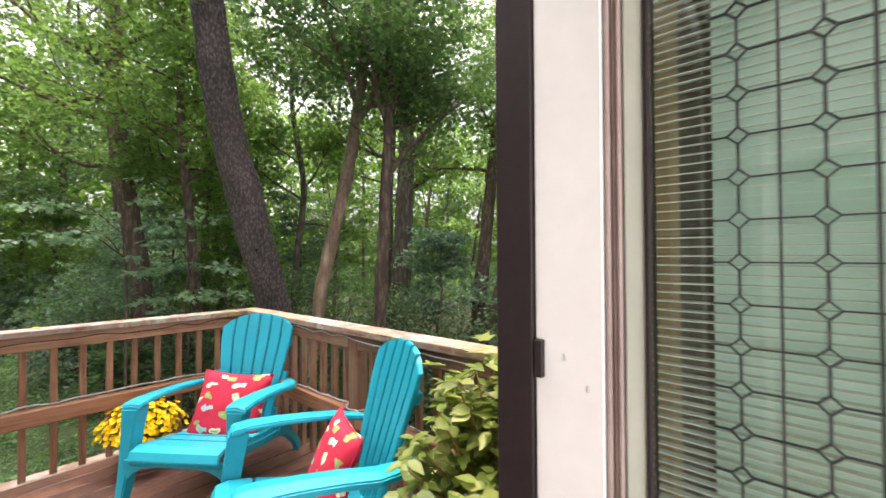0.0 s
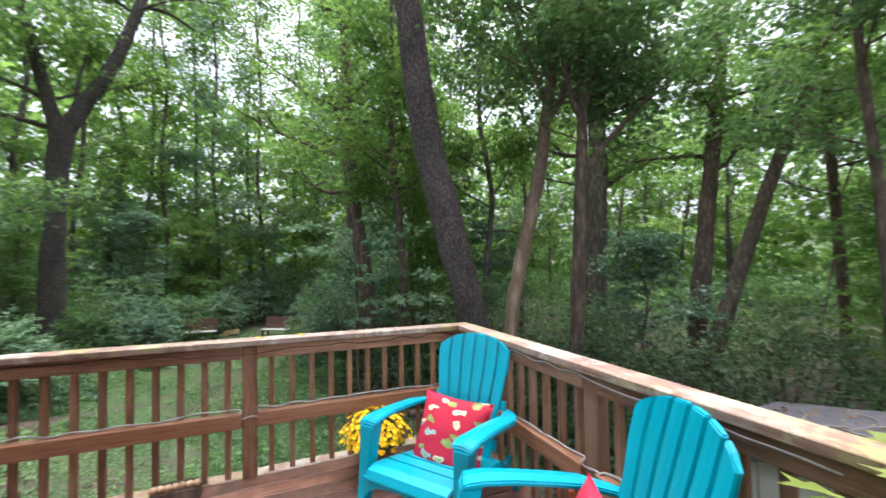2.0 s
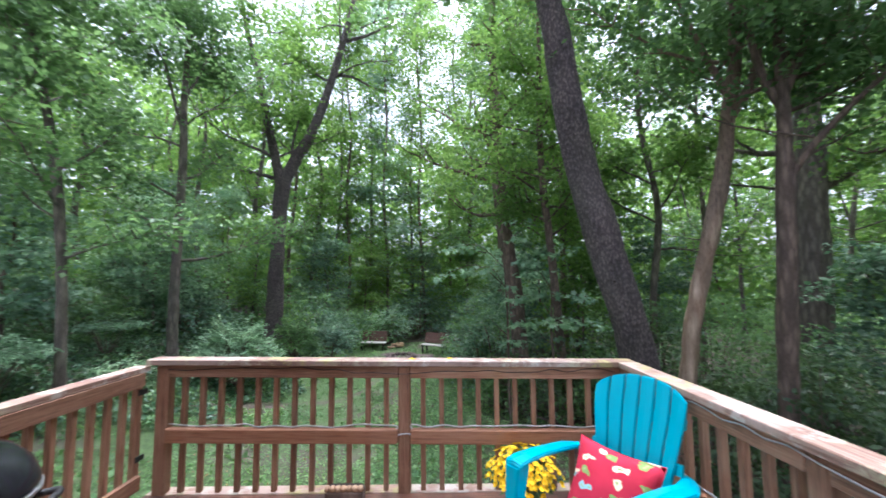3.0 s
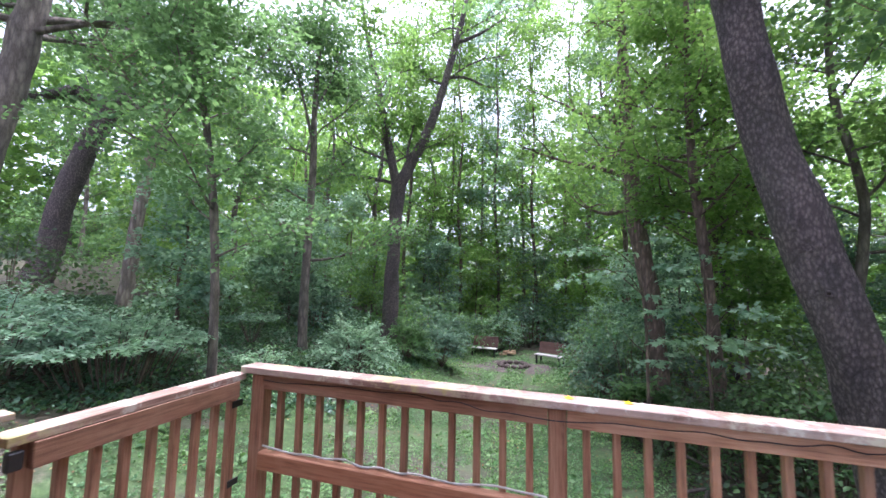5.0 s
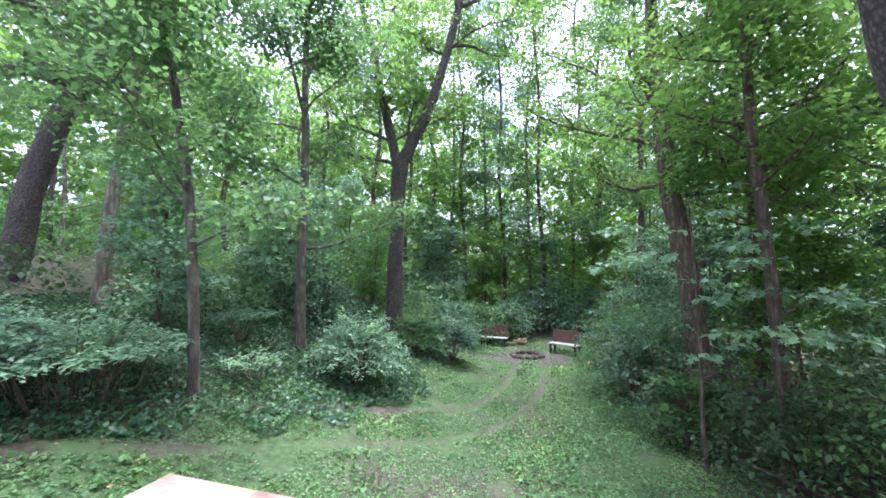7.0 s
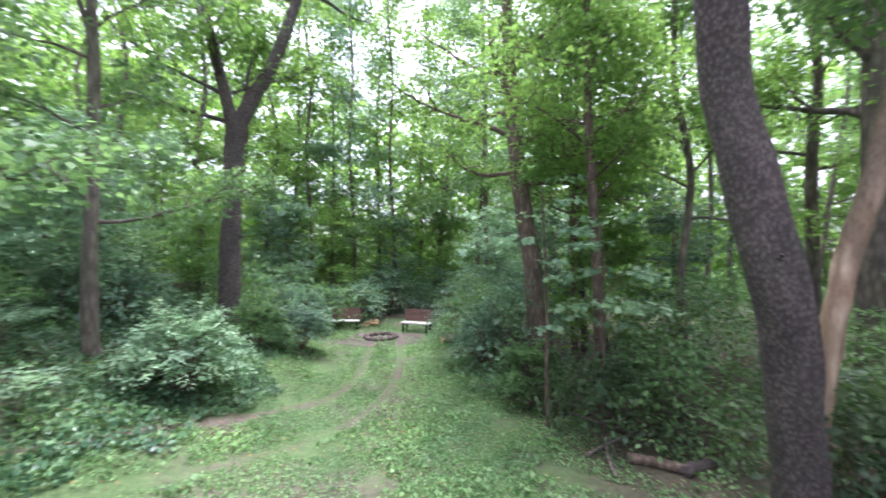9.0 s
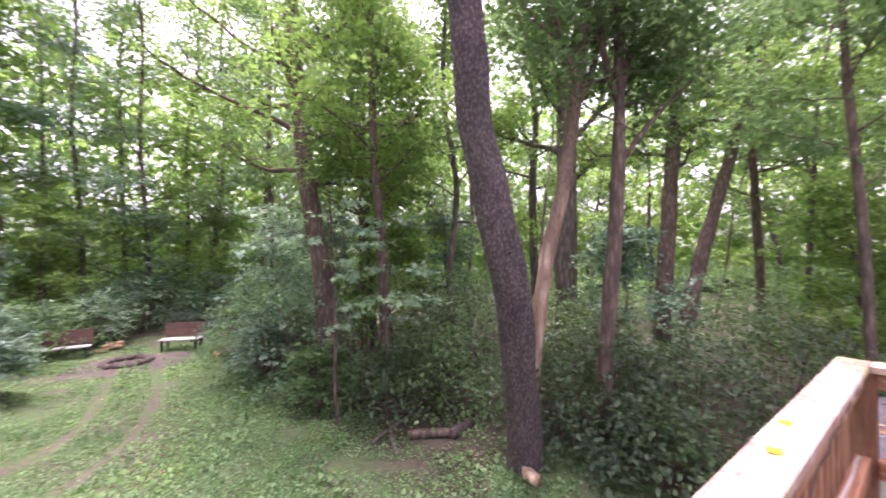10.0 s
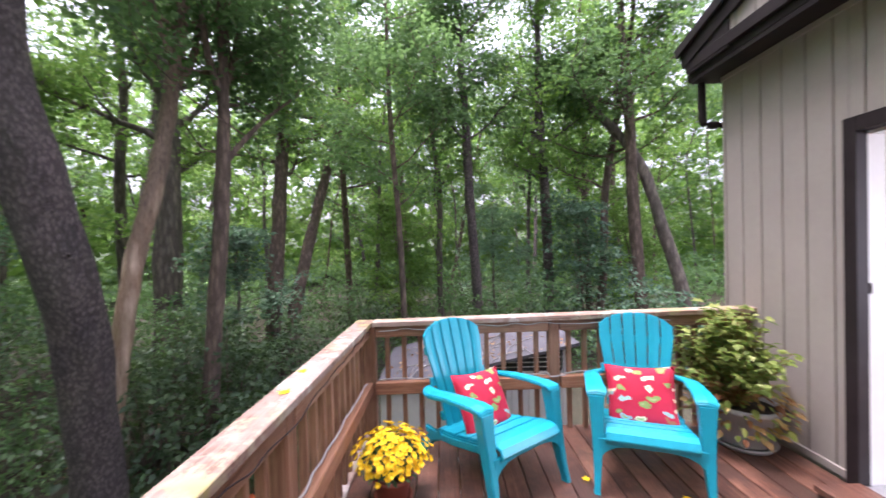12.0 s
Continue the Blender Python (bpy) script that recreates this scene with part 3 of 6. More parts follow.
    for name, a, b, mat in (("rake_board", (-9.2, 0.16, -0.1), (0.0, 0.24, 0.1), TRIM_DARK), ("rake_soffit", (-9.2, -0.16, 0.02), (0.0, 0.158, 0.03), TRIM_DARK), ("rake_moulding", (-9.2, 0.242, 0.03), (0.02, 0.27, 0.12), TRIM_DARK), ("roof_plane", (-9.2, -6.2, 0.032), (0.1, 0.156, 0.08), SHINGLE)):
        bm = bmesh.new()
        slab(bm, a, b, 0.004, slope)
        part(name, bm, mat, upper)
    spout = thing("downspout", "dark brown downspout with a bent elbow", "downspout")
    pts = curve_points([(0.41, 0.1, WALL_TOP + 0.02), (0.41, 0.1, 2.72), (0.4, 0.08, 2.6), (0.33, -0.06, 2.56), (0.31, -0.08, 2.4), (0.31, -0.08, -2.9)], 5)
    v, f = tube(pts, [0.035] * len(pts), 8)
    part("pipe", mesh_of([(v, f)], TRIM_DARK), TRIM_DARK, spout)
    part("gutter", block((0.425, -0.4, WALL_TOP + 0.06), (0.53, 0.16, WALL_TOP + 0.16), 0.01), TRIM_DARK, spout)
    part("pipe_strap", block((0.26, -0.13, 1.2), (0.355, -0.03, 1.23), 0.003), TRIM_DARK, spout)


build_house()


def build_door():
    frame_ob = thing("door_1", "dark brown door frame with a white inner jamb", "door frame", kind="structure")
    for name, a, b, mat in (
            ("casing", (-0.87, -0.028, -0.02), (-0.792, 0.045, 2.26), TRIM_DARK), ("casing", (-1.93, -0.042, -0.02), (-1.85, 0.045, 2.26), TRIM_DARK),
            ("head_casing", (-1.85, -0.042, 2.17), (-0.87, 0.045, 2.26), TRIM_DARK), ("jamb", (-0.862, -0.146, -0.02), (-0.762, -0.03, 2.2), WHITE),
            ("jamb", (-1.95, -0.146, -0.02), (-1.86, -0.044, 2.2), WHITE), ("head_jamb", (-1.86, -0.146, 2.15), (-0.864, -0.044, 2.24), WHITE),
            ("seal", (-0.859, -0.156, -0.02), (-0.762, -0.148, 2.2), MAUVE), ("seal", (-0.853, -0.164, -0.02), (-0.762, -0.158, 2.2), MAUVE), ("seal", (-0.858, -0.172, -0.02), (-0.762, -0.166, 2.2), MAUVE)):
        part(name, block(a, b, 0.002), mat, frame_ob)
    part("threshold", block((-1.85, -0.3, -0.03), (-0.872, 0.08, 0.03), 0.008), STEEL, frame_ob, "grey metal door threshold")
    part("strike_plate", block((-0.872, -0.047, 1.19), (-0.86, -0.031, 1.255), 0.002), TRIM_DARK, frame_ob, "small dark strike plate")
    for y, z in ((-0.085, 1.225), (-0.123, 1.18)):
        part("dent", block((-0.8635, y, z), (-0.8615, y + 0.004, z + 0.012), 0.0008), CREAM, frame_ob)
    inner = thing("wall_inner", "plastered wall beside the door", "wall", kind="structure")
    part("wall_core", block((-0.76, -0.31, -0.12), (0.1, -0.165, 2.6), 0), PLASTER, inner)
    part("wall_core", block((-5.0, -0.31, -0.12), (-1.95, -0.165, 2.6), 0), PLASTER, inner)
    part("wall_core", block((-1.95, -0.31, 2.25), (-0.76, -0.165, 2.6), 0), PLASTER, inner)
    # the door leaf stands open into the room; local x runs along the leaf from the hinge, y runs into it from its outer face
    leaf = thing("door", "open glazed door with leaded glass and white blinds", "door", pose(-0.852, -0.174, 0, 0, 0, -90))
    W, H = 0.94, 2.1
    for name, a, b in (("stile", (0, 0, 0.01), (0.03, 0.045, H)), ("stile", (W - 0.11, 0, 0.01), (W, 0.045, H)), ("rail", (0.03, 0, 0.01), (W - 0.11, 0.045, 0.2)), ("rail", (0.03, 0, H - 0.1), (W - 0.11, 0.045, H))):
        part(name, block(a, b, 0.003), CREAM, leaf)
    part("bead", block((0.03, -0.004, 0.2), (0.036, 0.03, H - 0.1), 0.001), TRIM_DARK, leaf)
    pane = part("pane", block((0.037, 0.008, 0.2), (W - 0.11, 0.012, H - 0.1), 0), GLASS, leaf)
    pane.visible_shadow = False
    # backing strips: reflected brown and green of the glass, held as plain colour
    part("side_strip", block((0.037, 0.038, 0.2), (0.0683, 0.043, H - 0.1), 0), STRIP_BROWN, leaf, "brown painted reflection beside the leaded pane")
    part("side_strip", block((0.0683, 0.038, 0.2), (0.109, 0.043, H - 0.1), 0), STRIP_DARK, leaf, "dark brown painted reflection beside the leaded pane")
    part("inner_pane", block((0.109, 0.038, 0.2), (W - 0.11, 0.043, H - 0.1), 0), FROST, leaf)
    slat = bmesh.new()
    slab(slat, (0.04, -0.0055, -0.0006), (W - 0.115, 0.0055, 0.0006), 0, pose(0, 0, 0, 6, 0, 0))
    slat_mesh = finish(slat, BLIND)
    z = 0.21
    while z < H - 0.11:
        part("slat", slat_mesh, BLIND, leaf, m=pose(0, 0.024, z))
        z += 0.0132
    # lead lines: plain uprights between uprights strung with small open diamonds
    bm = bmesh.new()
    first_x, step_x, step_z, gap = 0.14, 0.0409, 0.055, 0.0115
    columns = [first_x + step_x * k for k in range(int((W - 0.12 - first_x) / step_x) + 1)]
    rows = [0.235 + step_z * k for k in range(int((H - 0.1 - 0.235) / step_z) + 1)]
    for k, x in enumerate(columns):
        if k % 2:
            slab(bm, (x - 0.0016, 0.003, 0.2), (x + 0.0016, 0.0078, H - 0.1))
            continue
        for z in rows:
            slab(bm, (x - 0.0016, 0.003, z + gap), (x + 0.0016, 0.0078, min(H - 0.1, z + step_z - gap)))
            for t in range(4):
                slab(bm, (0.0, 0.0025, -0.0011), (0.016, 0.0072, 0.0011), 0, pose(x, 0, z, 0, 0, 0) @ pose(0, 0, 0, 0, 90 * t + 45, 0) @ pose(-0.008, 0, 0.008))
    for z in rows:
        ends = [0.109] + [c + e * gap for c in columns[::2] for e in (-1, 1)] + [W - 0.11]
        for x0, x1 in zip(ends[::2], ends[1::2]):
            if x1 > x0:
                slab(bm, (x0, 0.0035, z - 0.001), (x1, 0.0075, z + 0.001))
    part("leaded_grid", bm, CAME, leaf, "dark lead lines with small diamonds")
    return leaf


build_door()

# ---- the deck and its railings ----
CAP_TOP = 0.945
PITCH = 0.134
X_LEFT, Y_FRONT = -3.5, 3.2


def build_deck():
    deck = thing("deck_floor", "reddish brown stained timber deck boards", "deck", kind="structure")
    y, k = 0.04, 0
    while y < Y_FRONT - 0.1:
        timber("board", deck, (X_LEFT - 0.05, y + 0.069, -0.019), (0.05, y + 0.069, -0.019), 0.136, 0.038, DECKING)
        y += 0.142
        k += 1
    timber("edge_board", deck, (X_LEFT - 0.05, y + 0.06, -0.019), (0.05, y + 0.06, -0.019), 0.115, 0.038, CAP)
    timber("rim_joist", deck, (X_LEFT - 0.05, Y_FRONT - 0.03, -0.14), (0.05, Y_FRONT - 0.03, -0.14), 0.038, 0.2, RAIL)
    timber("rim_joist", deck, (0.03, 0.0, -0.14), (0.03, Y_FRONT - 0.055, -0.14), 0.038, 0.2, RAIL)
    timber("rim_joist", deck, (X_LEFT - 0.03, 0.0, -0.14), (X_LEFT - 0.03, Y_FRONT - 0.055, -0.14), 0.038, 0.2, RAIL)
    for k in range(7):
        timber("joist", deck, (X_LEFT + 0.45 + k * 0.44, 0.0, -0.14), (X_LEFT + 0.45 + k * 0.44, Y_FRONT - 0.06, -0.14), 0.038, 0.19, RAIL)
    for x in (X_LEFT + 0.05, -1.7, -0.05):
        timber("support_post", deck, (x, Y_FRONT - 0.15, float(rise(x, 3.0)) - 0.3), (x, Y_FRONT - 0.15, -0.24), 0.14, 0.14, RAIL, (0, 1, 0))
    step = thing("door_step", "brown timber step below the door", "step")
    timber("tread", step, (-1.9, 0.23, 0.0595), (-0.92, 0.23, 0.0595), 0.28, 0.038, DECKING)
    timber("riser", step, (-1.9, 0.33, 0.02), (-0.92, 0.33, 0.02), 0.03, 0.039, DECKING)
    timber("riser", step, (-0.94, 0.1, 0.02), (-0.94, 0.314, 0.02), 0.03, 0.039, DECKING)


build_deck()


def off_level(p):
    """How far the old railings stand above or below level at a place."""
    return Vector((0, 0, 0.03 - 0.0137 * p[0] - 0.0165 * p[1]))


def railing(name, label, start, end, posts, cap=True, inner=1, capw=0.14, mid=(0.35, 0.45)):
    """A railing from start to end (x, y). inner: the side, left (+1) or right (-1) of its run, on which the rails sit."""
    s, e = Vector((*start, 0)), Vector((*end, 0))
    d = (e - s).normalized()
    side = Vector((-d.y, d.x, 0)) * inner
    rail = thing(name, label, "railing")
    up = Vector((0, 0, 1))

    def lifted(p, z):
        return p + up * z + off_level(p)
    for p in posts:
        q = s + d * p + side * 0.005
        timber("post", rail, q + up * -0.2, lifted(q, CAP_TOP - 0.042), 0.089, 0.089, RAIL, d)
    stops = sorted(posts)
    for a, b in zip(stops[:-1], stops[1:]):
        for kind, off, z, wide, deep in (("top_rail", 0.03, CAP_TOP - 0.085, 0.038, 0.088), ("mid_rail", 0.042, sum(mid) / 2, 0.062, mid[1] - mid[0])):
            timber(kind, rail, lifted(s + d * (a + 0.047) + side * off, z), lifted(s + d * (b - 0.047) + side * off, z), wide, deep, MID_RAIL if kind == "mid_rail" else RAIL)
        n = max(1, round((b - a) / PITCH) - 1)
        for k in range(n):
            q = s + d * (a + (b - a) * (k + 1) / (n + 1)) - side * 0.008
            timber("baluster", rail, q + up * -0.16, lifted(q, CAP_TOP - 0.045), 0.038, 0.036, RAIL, d)
    if cap:
        timber("cap", rail, lifted(s - d * 0.07, CAP_TOP - 0.02), lifted(e, CAP_TOP - 0.02), capw, 0.04, CAP, label="pale weathered cap board with lichen")
    return rail


railing("front_railing", "weathered brown timber deck railing with square balusters", (X_LEFT, Y_FRONT), (0.07, Y_FRONT), (0.045, X_LEFT * -1 - 1.66, X_LEFT * -1), inner=-1)
railing("side_railing", "brown timber deck railing running to the house", (0.0, 0.02), (0.0, Y_FRONT - 0.075), (0.05, 1.62, 3.13), inner=1)


def build_gate():
    gate = thing("deck_gate", "closed brown timber gate with square balusters", "gate")
    x, y0, y1, top = X_LEFT - 0.11, 2.12, 3.12, 0.925
    timber("gate_stile", gate, (x, y0, 0.06), (x, y0, top - 0.04), 0.06, 0.038, RAIL, (1, 0, 0))
    timber("gate_stile", gate, (x, y1, 0.06), (x, y1, top - 0.04), 0.06, 0.038, RAIL, (1, 0, 0))
    timber("gate_cap", gate, (x, y0 - 0.08, top - 0.02), (x, y1 + 0.05, top - 0.02), 0.11, 0.038, CAP)
    timber("gate_rail", gate, (x + 0.04, y0, top - 0.09), (x + 0.04, y1, top - 0.09), 0.036, 0.1, RAIL)
    timber("gate_rail", gate, (x + 0.04, y0, 0.11), (x + 0.04, y1, 0.11), 0.036, 0.1, RAIL)
    n = 7
    for k in range(n):
        y = y0 + (y1 - y0) * (k + 1) / (n + 1)
        timber("baluster", gate, (x, y, 0.04), (x, y, top - 0.042), 0.038, 0.036, RAIL, (1, 0, 0))
    part("latch", block((x + 0.02, y0 - 0.07, top - 0.13), (x + 0.05, y0 - 0.02, top - 0.06), 0.006), BLACK_PLASTIC, gate, "black metal gate latch")
    for z in (0.25, 0.72):
        part("hinge", block((x + 0.022, y1 - 0.02, z), (x + 0.03, y1 + 0.06, z + 0.04), 0.002), BLACK_PLASTIC, gate)


build_gate()
railing("stair_side_railing", "brown timber railing between the gate and the house", (X_LEFT - 0.1, 0.05), (X_LEFT - 0.1, 2.0), (0.05, 1.92), inner=1)
spare = thing("loose_board", "short weathered board lying on the railing cap", "board", pose(X_LEFT - 0.1, 1.62, CAP_TOP + 0.064, 0, 0, 84))
timber("plank", spare, (0, 0, 0), (0.42, 0, 0), 0.09, 0.024, CAP)


def build_rope(name, label, points, radius, mat, sag=0.012, seed=0):
    """A cord with small kinks, held at the points."""
    rng = random.Random(seed)
    out = []
    pts = [Vector(p) + off_level(p) for p in points]
    for a, b in zip(pts[:-1], pts[1:]):
        n = max(3, int((b - a).length / 0.11))
        for k in range(n):
            q = a.lerp(b, k / n)
            out.append(q + Vector((rng.uniform(-0.3, 0.3) * sag, rng.uniform(-0.3, 0.3) * sag, rng.uniform(0.0, 1.2) * sag)))
    out.append(pts[-1])
    line = curve_points(out, 3)
    v, f = tube(line, [radius] * len(line), 6)
    return tagged(new(name, mesh_of([(v, f)], mat)), label, "rope light")


Z_MID = 0.456
YR = Y_FRONT - 0.034
build_rope("rope_light", "pale rope light lying along the middle rail", [(-3.4, YR, Z_MID), (-1.72, YR, Z_MID), (-1.73, YR - 0.03, Z_MID - 0.05), (-1.59, YR - 0.03, Z_MID - 0.05), (-1.6, YR, Z_MID), (-0.1, YR, Z_MID)], 0.006, ROPE, 0.02, 1)
build_rope("rope_light", "pale rope light lying along the side middle rail", [(-0.034, 3.08, Z_MID), (-0.034, 1.7, Z_MID), (-0.06, 1.68, Z_MID - 0.02), (-0.06, 1.56, Z_MID - 0.02), (-0.034, 1.55, Z_MID), (-0.034, 0.9, Z_MID)], 0.006, ROPE, 0.016, 2)
build_rope("cable", "thin dark cable sagging under the railing cap", [(-3.4, YR - 0.025, 0.865), (-2.4, YR - 0.025, 0.87), (-1.66, YR - 0.05, 0.84), (-0.9, YR - 0.025, 0.862), (-0.1, YR - 0.025, 0.87)], 0.003, TRIM_DARK, 0.02, 3)
build_rope("cable", "thin pale cable sagging under the side cap", [(-0.06, 3.08, 0.86), (-0.06, 2.3, 0.872), (-0.06, 1.63, 0.868), (-0.06, 0.7, 0.87)], 0.004, ROPE, 0.02, 4)


# ---- chairs ----
def ribbon(points, width, thick, taper=None):
    """A strap along the points in the (y, z) plane, width across x; bevelled."""
    bm = bmesh.new()
    pts = [Vector((0, y, z)) for y, z in points]
    rows = []
    for k, p in enumerate(pts):
        d = (pts[min(k + 1, len(pts) - 1)] - pts[max(k - 1, 0)]).normalized()
        n = Vector((0, -d.z, d.y))
        w = width * (taper[k] if taper else 1) / 2
        rows.append([bm.verts.new(p + Vector((sx * w, 0, 0)) + n * sn * thick / 2) for sx, sn in ((-1, -1), (1, -1), (1, 1), (-1, 1))])
    for a, b in zip(rows[:-1], rows[1:]):
        for i in range(4):
            bm.faces.new((a[i], a[(i + 1) % 4], b[(i + 1) % 4], b[i]))
    bm.faces.new(rows[0][::-1])
    bm.faces.new(rows[-1])
    bmesh.ops.recalc_face_normals(bm, faces=bm.faces)
    bmesh.ops.bevel(bm, geom=[e for e in bm.edges if len(e.link_faces) == 2 and e.calc_face_angle(0) > 0.9], offset=thick * 0.2, segments=2, affect="EDGES")
    return bm


def build_chair(name, label, m):
    """A moulded slatted garden chair; its front faces +y."""
    chair = thing(name, label, "chair", m, group="turquoise chairs on the deck")
    # seat: curved slats with a rolled front
    prof = [(0.40, 0.30), (0.425, 0.335), (0.41, 0.365), (0.365, 0.375), (0.27, 0.36), (0.14, 0.325), (0.0, 0.292), (-0.14, 0.268), (-0.2, 0.262)]
    cuts = [(0, 4), (4, 5), (5, 6), (6, 8)]
    for a, b in cuts:
        seg = prof[a:b + 1]
        seg = [Vector((0, *q)) for q in seg]
        if a:
            seg[0] = seg[0].lerp(seg[1], 0.09)
        part("seat_slat", ribbon([(q.y, q.z) for q in seg], 0.5, 0.022), TURQUOISE, chair, smooth=False)
    for sx in (-1, 1):
        rim = ribbon([(0.40, 0.33), (0.28, 0.325), (0.0, 0.262), (-0.2, 0.235), (-0.33, 0.235)], 0.028, 0.06)
        part("seat_side", rim, TURQUOISE, chair, m=pose(sx * 0.264, 0, 0))
    # backrest: six fanned slats under a round top, slightly dished
    tilt = 0.3
    def back_point(x, h, depth=0.0):
        z = 0.24 + h * math.cos(tilt)
        y = -0.17 - h * math.sin(tilt) + 0.35 * x * x - depth
        return Vector((x, y, z))
    def half(h):
        keys = ((0.0, 0.19), (0.2, 0.205), (0.42, 0.235), (0.58, 0.262), (0.66, 0.262), (0.8, 0.262))
        for (h0, w0), (h1, w1) in zip(keys[:-1], keys[1:]):
            if h <= h1:
                return w0 + (w1 - w0) * (h - h0) / (h1 - h0)
        return 0.262
    def top_h(x):
        u = abs(x) / 0.262
        return 0.61 + 0.16 * math.sqrt(max(0.0, 1 - 0.86 * u ** 2.1))
    for k in range(6):
        u0, u1 = -1 + 2 * k / 6 + 0.018, -1 + 2 * (k + 1) / 6 - 0.018
        bm = bmesh.new()
        rows = []
        for r in range(11):
            row = []
            for u in (u0, (u0 + u1) / 2, u1):
                htop = top_h(u * 0.262)
                h = htop * r / 10
                x = u * half(h)
                row.append((bm.verts.new(back_point(x, h, 0.0 if u != (u0 + u1) / 2 else -0.004)), bm.verts.new(back_point(x, h, 0.024))))
            rows.append(row)
        for a, b in zip(rows[:-1], rows[1:]):
            for i in range(2):
                bm.faces.new((a[i][0], a[i + 1][0], b[i + 1][0], b[i][0]))
                bm.faces.new((a[i + 1][1], a[i][1], b[i][1], b[i + 1][1]))
            bm.faces.new((a[0][1], a[0][0], b[0][0], b[0][1]))
            bm.faces.new((a[2][0], a[2][1], b[2][1], b[2][0]))
        for row, flip in ((rows[0], 1), (rows[-1], 0)):
            for i in range(2):
                q = (row[i][0], row[i + 1][0], row[i + 1][1], row[i][1])
                bm.faces.new(q[::-1] if not flip else q)
        bmesh.ops.recalc_face_normals(bm, faces=bm.faces)
        bmesh.ops.bevel(bm, geom=[e for e in bm.edges if e.calc_face_angle(0) > 0.9], offset=0.005, segments=2, affect="EDGES")
        part("back_slat", bm, TURQUOISE, chair)
    for h, wd in ((0.1, 0.42), (0.34, 0.5), (0.56, 0.5)):
        bm = bmesh.new()
        xs = [(-0.5 + i / 8) * wd for i in range(9)]
        ring = []
        for x in xs:
            ring.append([bm.verts.new(back_point(x, h + dh, dp)) for dh, dp in ((-0.025, 0.022), (0.025, 0.022), (0.025, 0.05), (-0.025, 0.05))])
        for a, b in zip(ring[:-1], ring[1:]):
            for i in range(4):
                bm.faces.new((a[i], a[(i + 1) % 4], b[(i + 1) % 4], b[i]))
        bm.faces.new(ring[0][::-1])
        bm.faces.new(ring[-1])
        bmesh.ops.recalc_face_normals(bm, faces=bm.faces)
        part("back_brace", bm, TURQUOISE, chair)
    # arms: broad at the front, curving in to meet the back
    for sx in (-1, 1):
        bm = bmesh.new()
        line = [(0.362, 0.298, 0.054, 0.58), (0.348, 0.298, 0.06, 0.594), (0.28, 0.302, 0.06, 0.6), (0.15, 0.31, 0.055, 0.592), (0.0, 0.316, 0.054, 0.576), (-0.14, 0.325, 0.052, 0.555), (-0.26, 0.29, 0.045, 0.535), (-0.34, 0.245, 0.035, 0.52)]
        rows = []
        for y, x, w, z in line:
            rows.append([bm.verts.new((sx * (x + dx * w), y, z + dz)) for dx, dz in ((-1, -0.015), (1, -0.03), (1, 0.0), (0.0, 0.012), (-1, 0.006))])
        for a, b in zip(rows[:-1], rows[1:]):
            for i in range(5):
                bm.faces.new((a[i], a[(i + 1) % 5], b[(i + 1) % 5], b[i]))
        bm.faces.new(rows[0])
        bm.faces.new(rows[-1][::-1])
        bmesh.ops.recalc_face_normals(bm, faces=bm.faces)
        bmesh.ops.bevel(bm, geom=[e for e in bm.edges if e.calc_face_angle(0) > 0.7], offset=0.006, segments=2, affect="EDGES")
        part("arm", bm, TURQUOISE, chair)
        leg = bmesh.new()
        prof_l = [(0.575, 0.3, 0.365, 0.08, 0.055), (0.45, 0.3, 0.383, 0.064, 0.05), (0.3, 0.296, 0.405, 0.054, 0.047), (0.12, 0.3, 0.44, 0.035, 0.04), (0.012, 0.305, 0.47, 0.028, 0.034), (0.0, 0.305, 0.472, 0.036, 0.04)]
        rows = []
        for z, x, y, wx, wy in prof_l:
            rows.append([leg.verts.new((sx * (x + a * wx), y + b * wy - 0.03, z)) for a, b in ((-0.6, -1), (0.6, -1), (0.6, 0.6), (-0.6, 0.6))])
        for a, b in zip(rows[:-1], rows[1:]):
            for i in range(4):
                leg.faces.new((a[i], a[(i + 1) % 4], b[(i + 1) % 4], b[i]))
        leg.faces.new(rows[0][::-1])
        leg.faces.new(rows[-1])
        bmesh.ops.recalc_face_normals(leg, faces=leg.faces)
        bmesh.ops.bevel(leg, geom=[e for e in leg.edges if e.calc_face_angle(0) > 0.7], offset=0.006, segments=2, affect="EDGES")
        part("front_leg", leg, TURQUOISE, chair)
        back = ribbon([(-0.12, 0.27), (-0.25, 0.2), (-0.36, 0.1), (-0.42, 0.012), (-0.425, 0.0)], 0.036, 0.075)
        part("back_leg", back, TURQUOISE, chair, m=pose(sx * 0.265, 0, 0))
    # apron below the seat's front, arched between the legs
    bm = bmesh.new()
    rows = []
    for i in range(13):
        x = -0.29 + 0.58 * i / 12
        low = 0.25 + 0.045 * (1 - (x / 0.29) ** 4) - 0.05 * abs(x / 0.29) ** 6
        rows.append([bm.verts.new(q) for q in ((x, 0.41, low), (x, 0.408, 0.325), (x, 0.386, 0.325), (x, 0.388, low))])
    for a, b in zip(rows[:-1], rows[1:]):
        for i in range(4):
            bm.faces.new((a[i], a[(i + 1) % 4], b[(i + 1) % 4], b[i]))
    bm.faces.new(rows[0][::-1])
    bm.faces.new(rows[-1])
    bmesh.ops.recalc_face_normals(bm, faces=bm.faces)
    part("apron", bm, TURQUOISE, chair)
    return chair


CHAIR_A = pose(-0.545, 2.27, 0, 0, 0, 126)
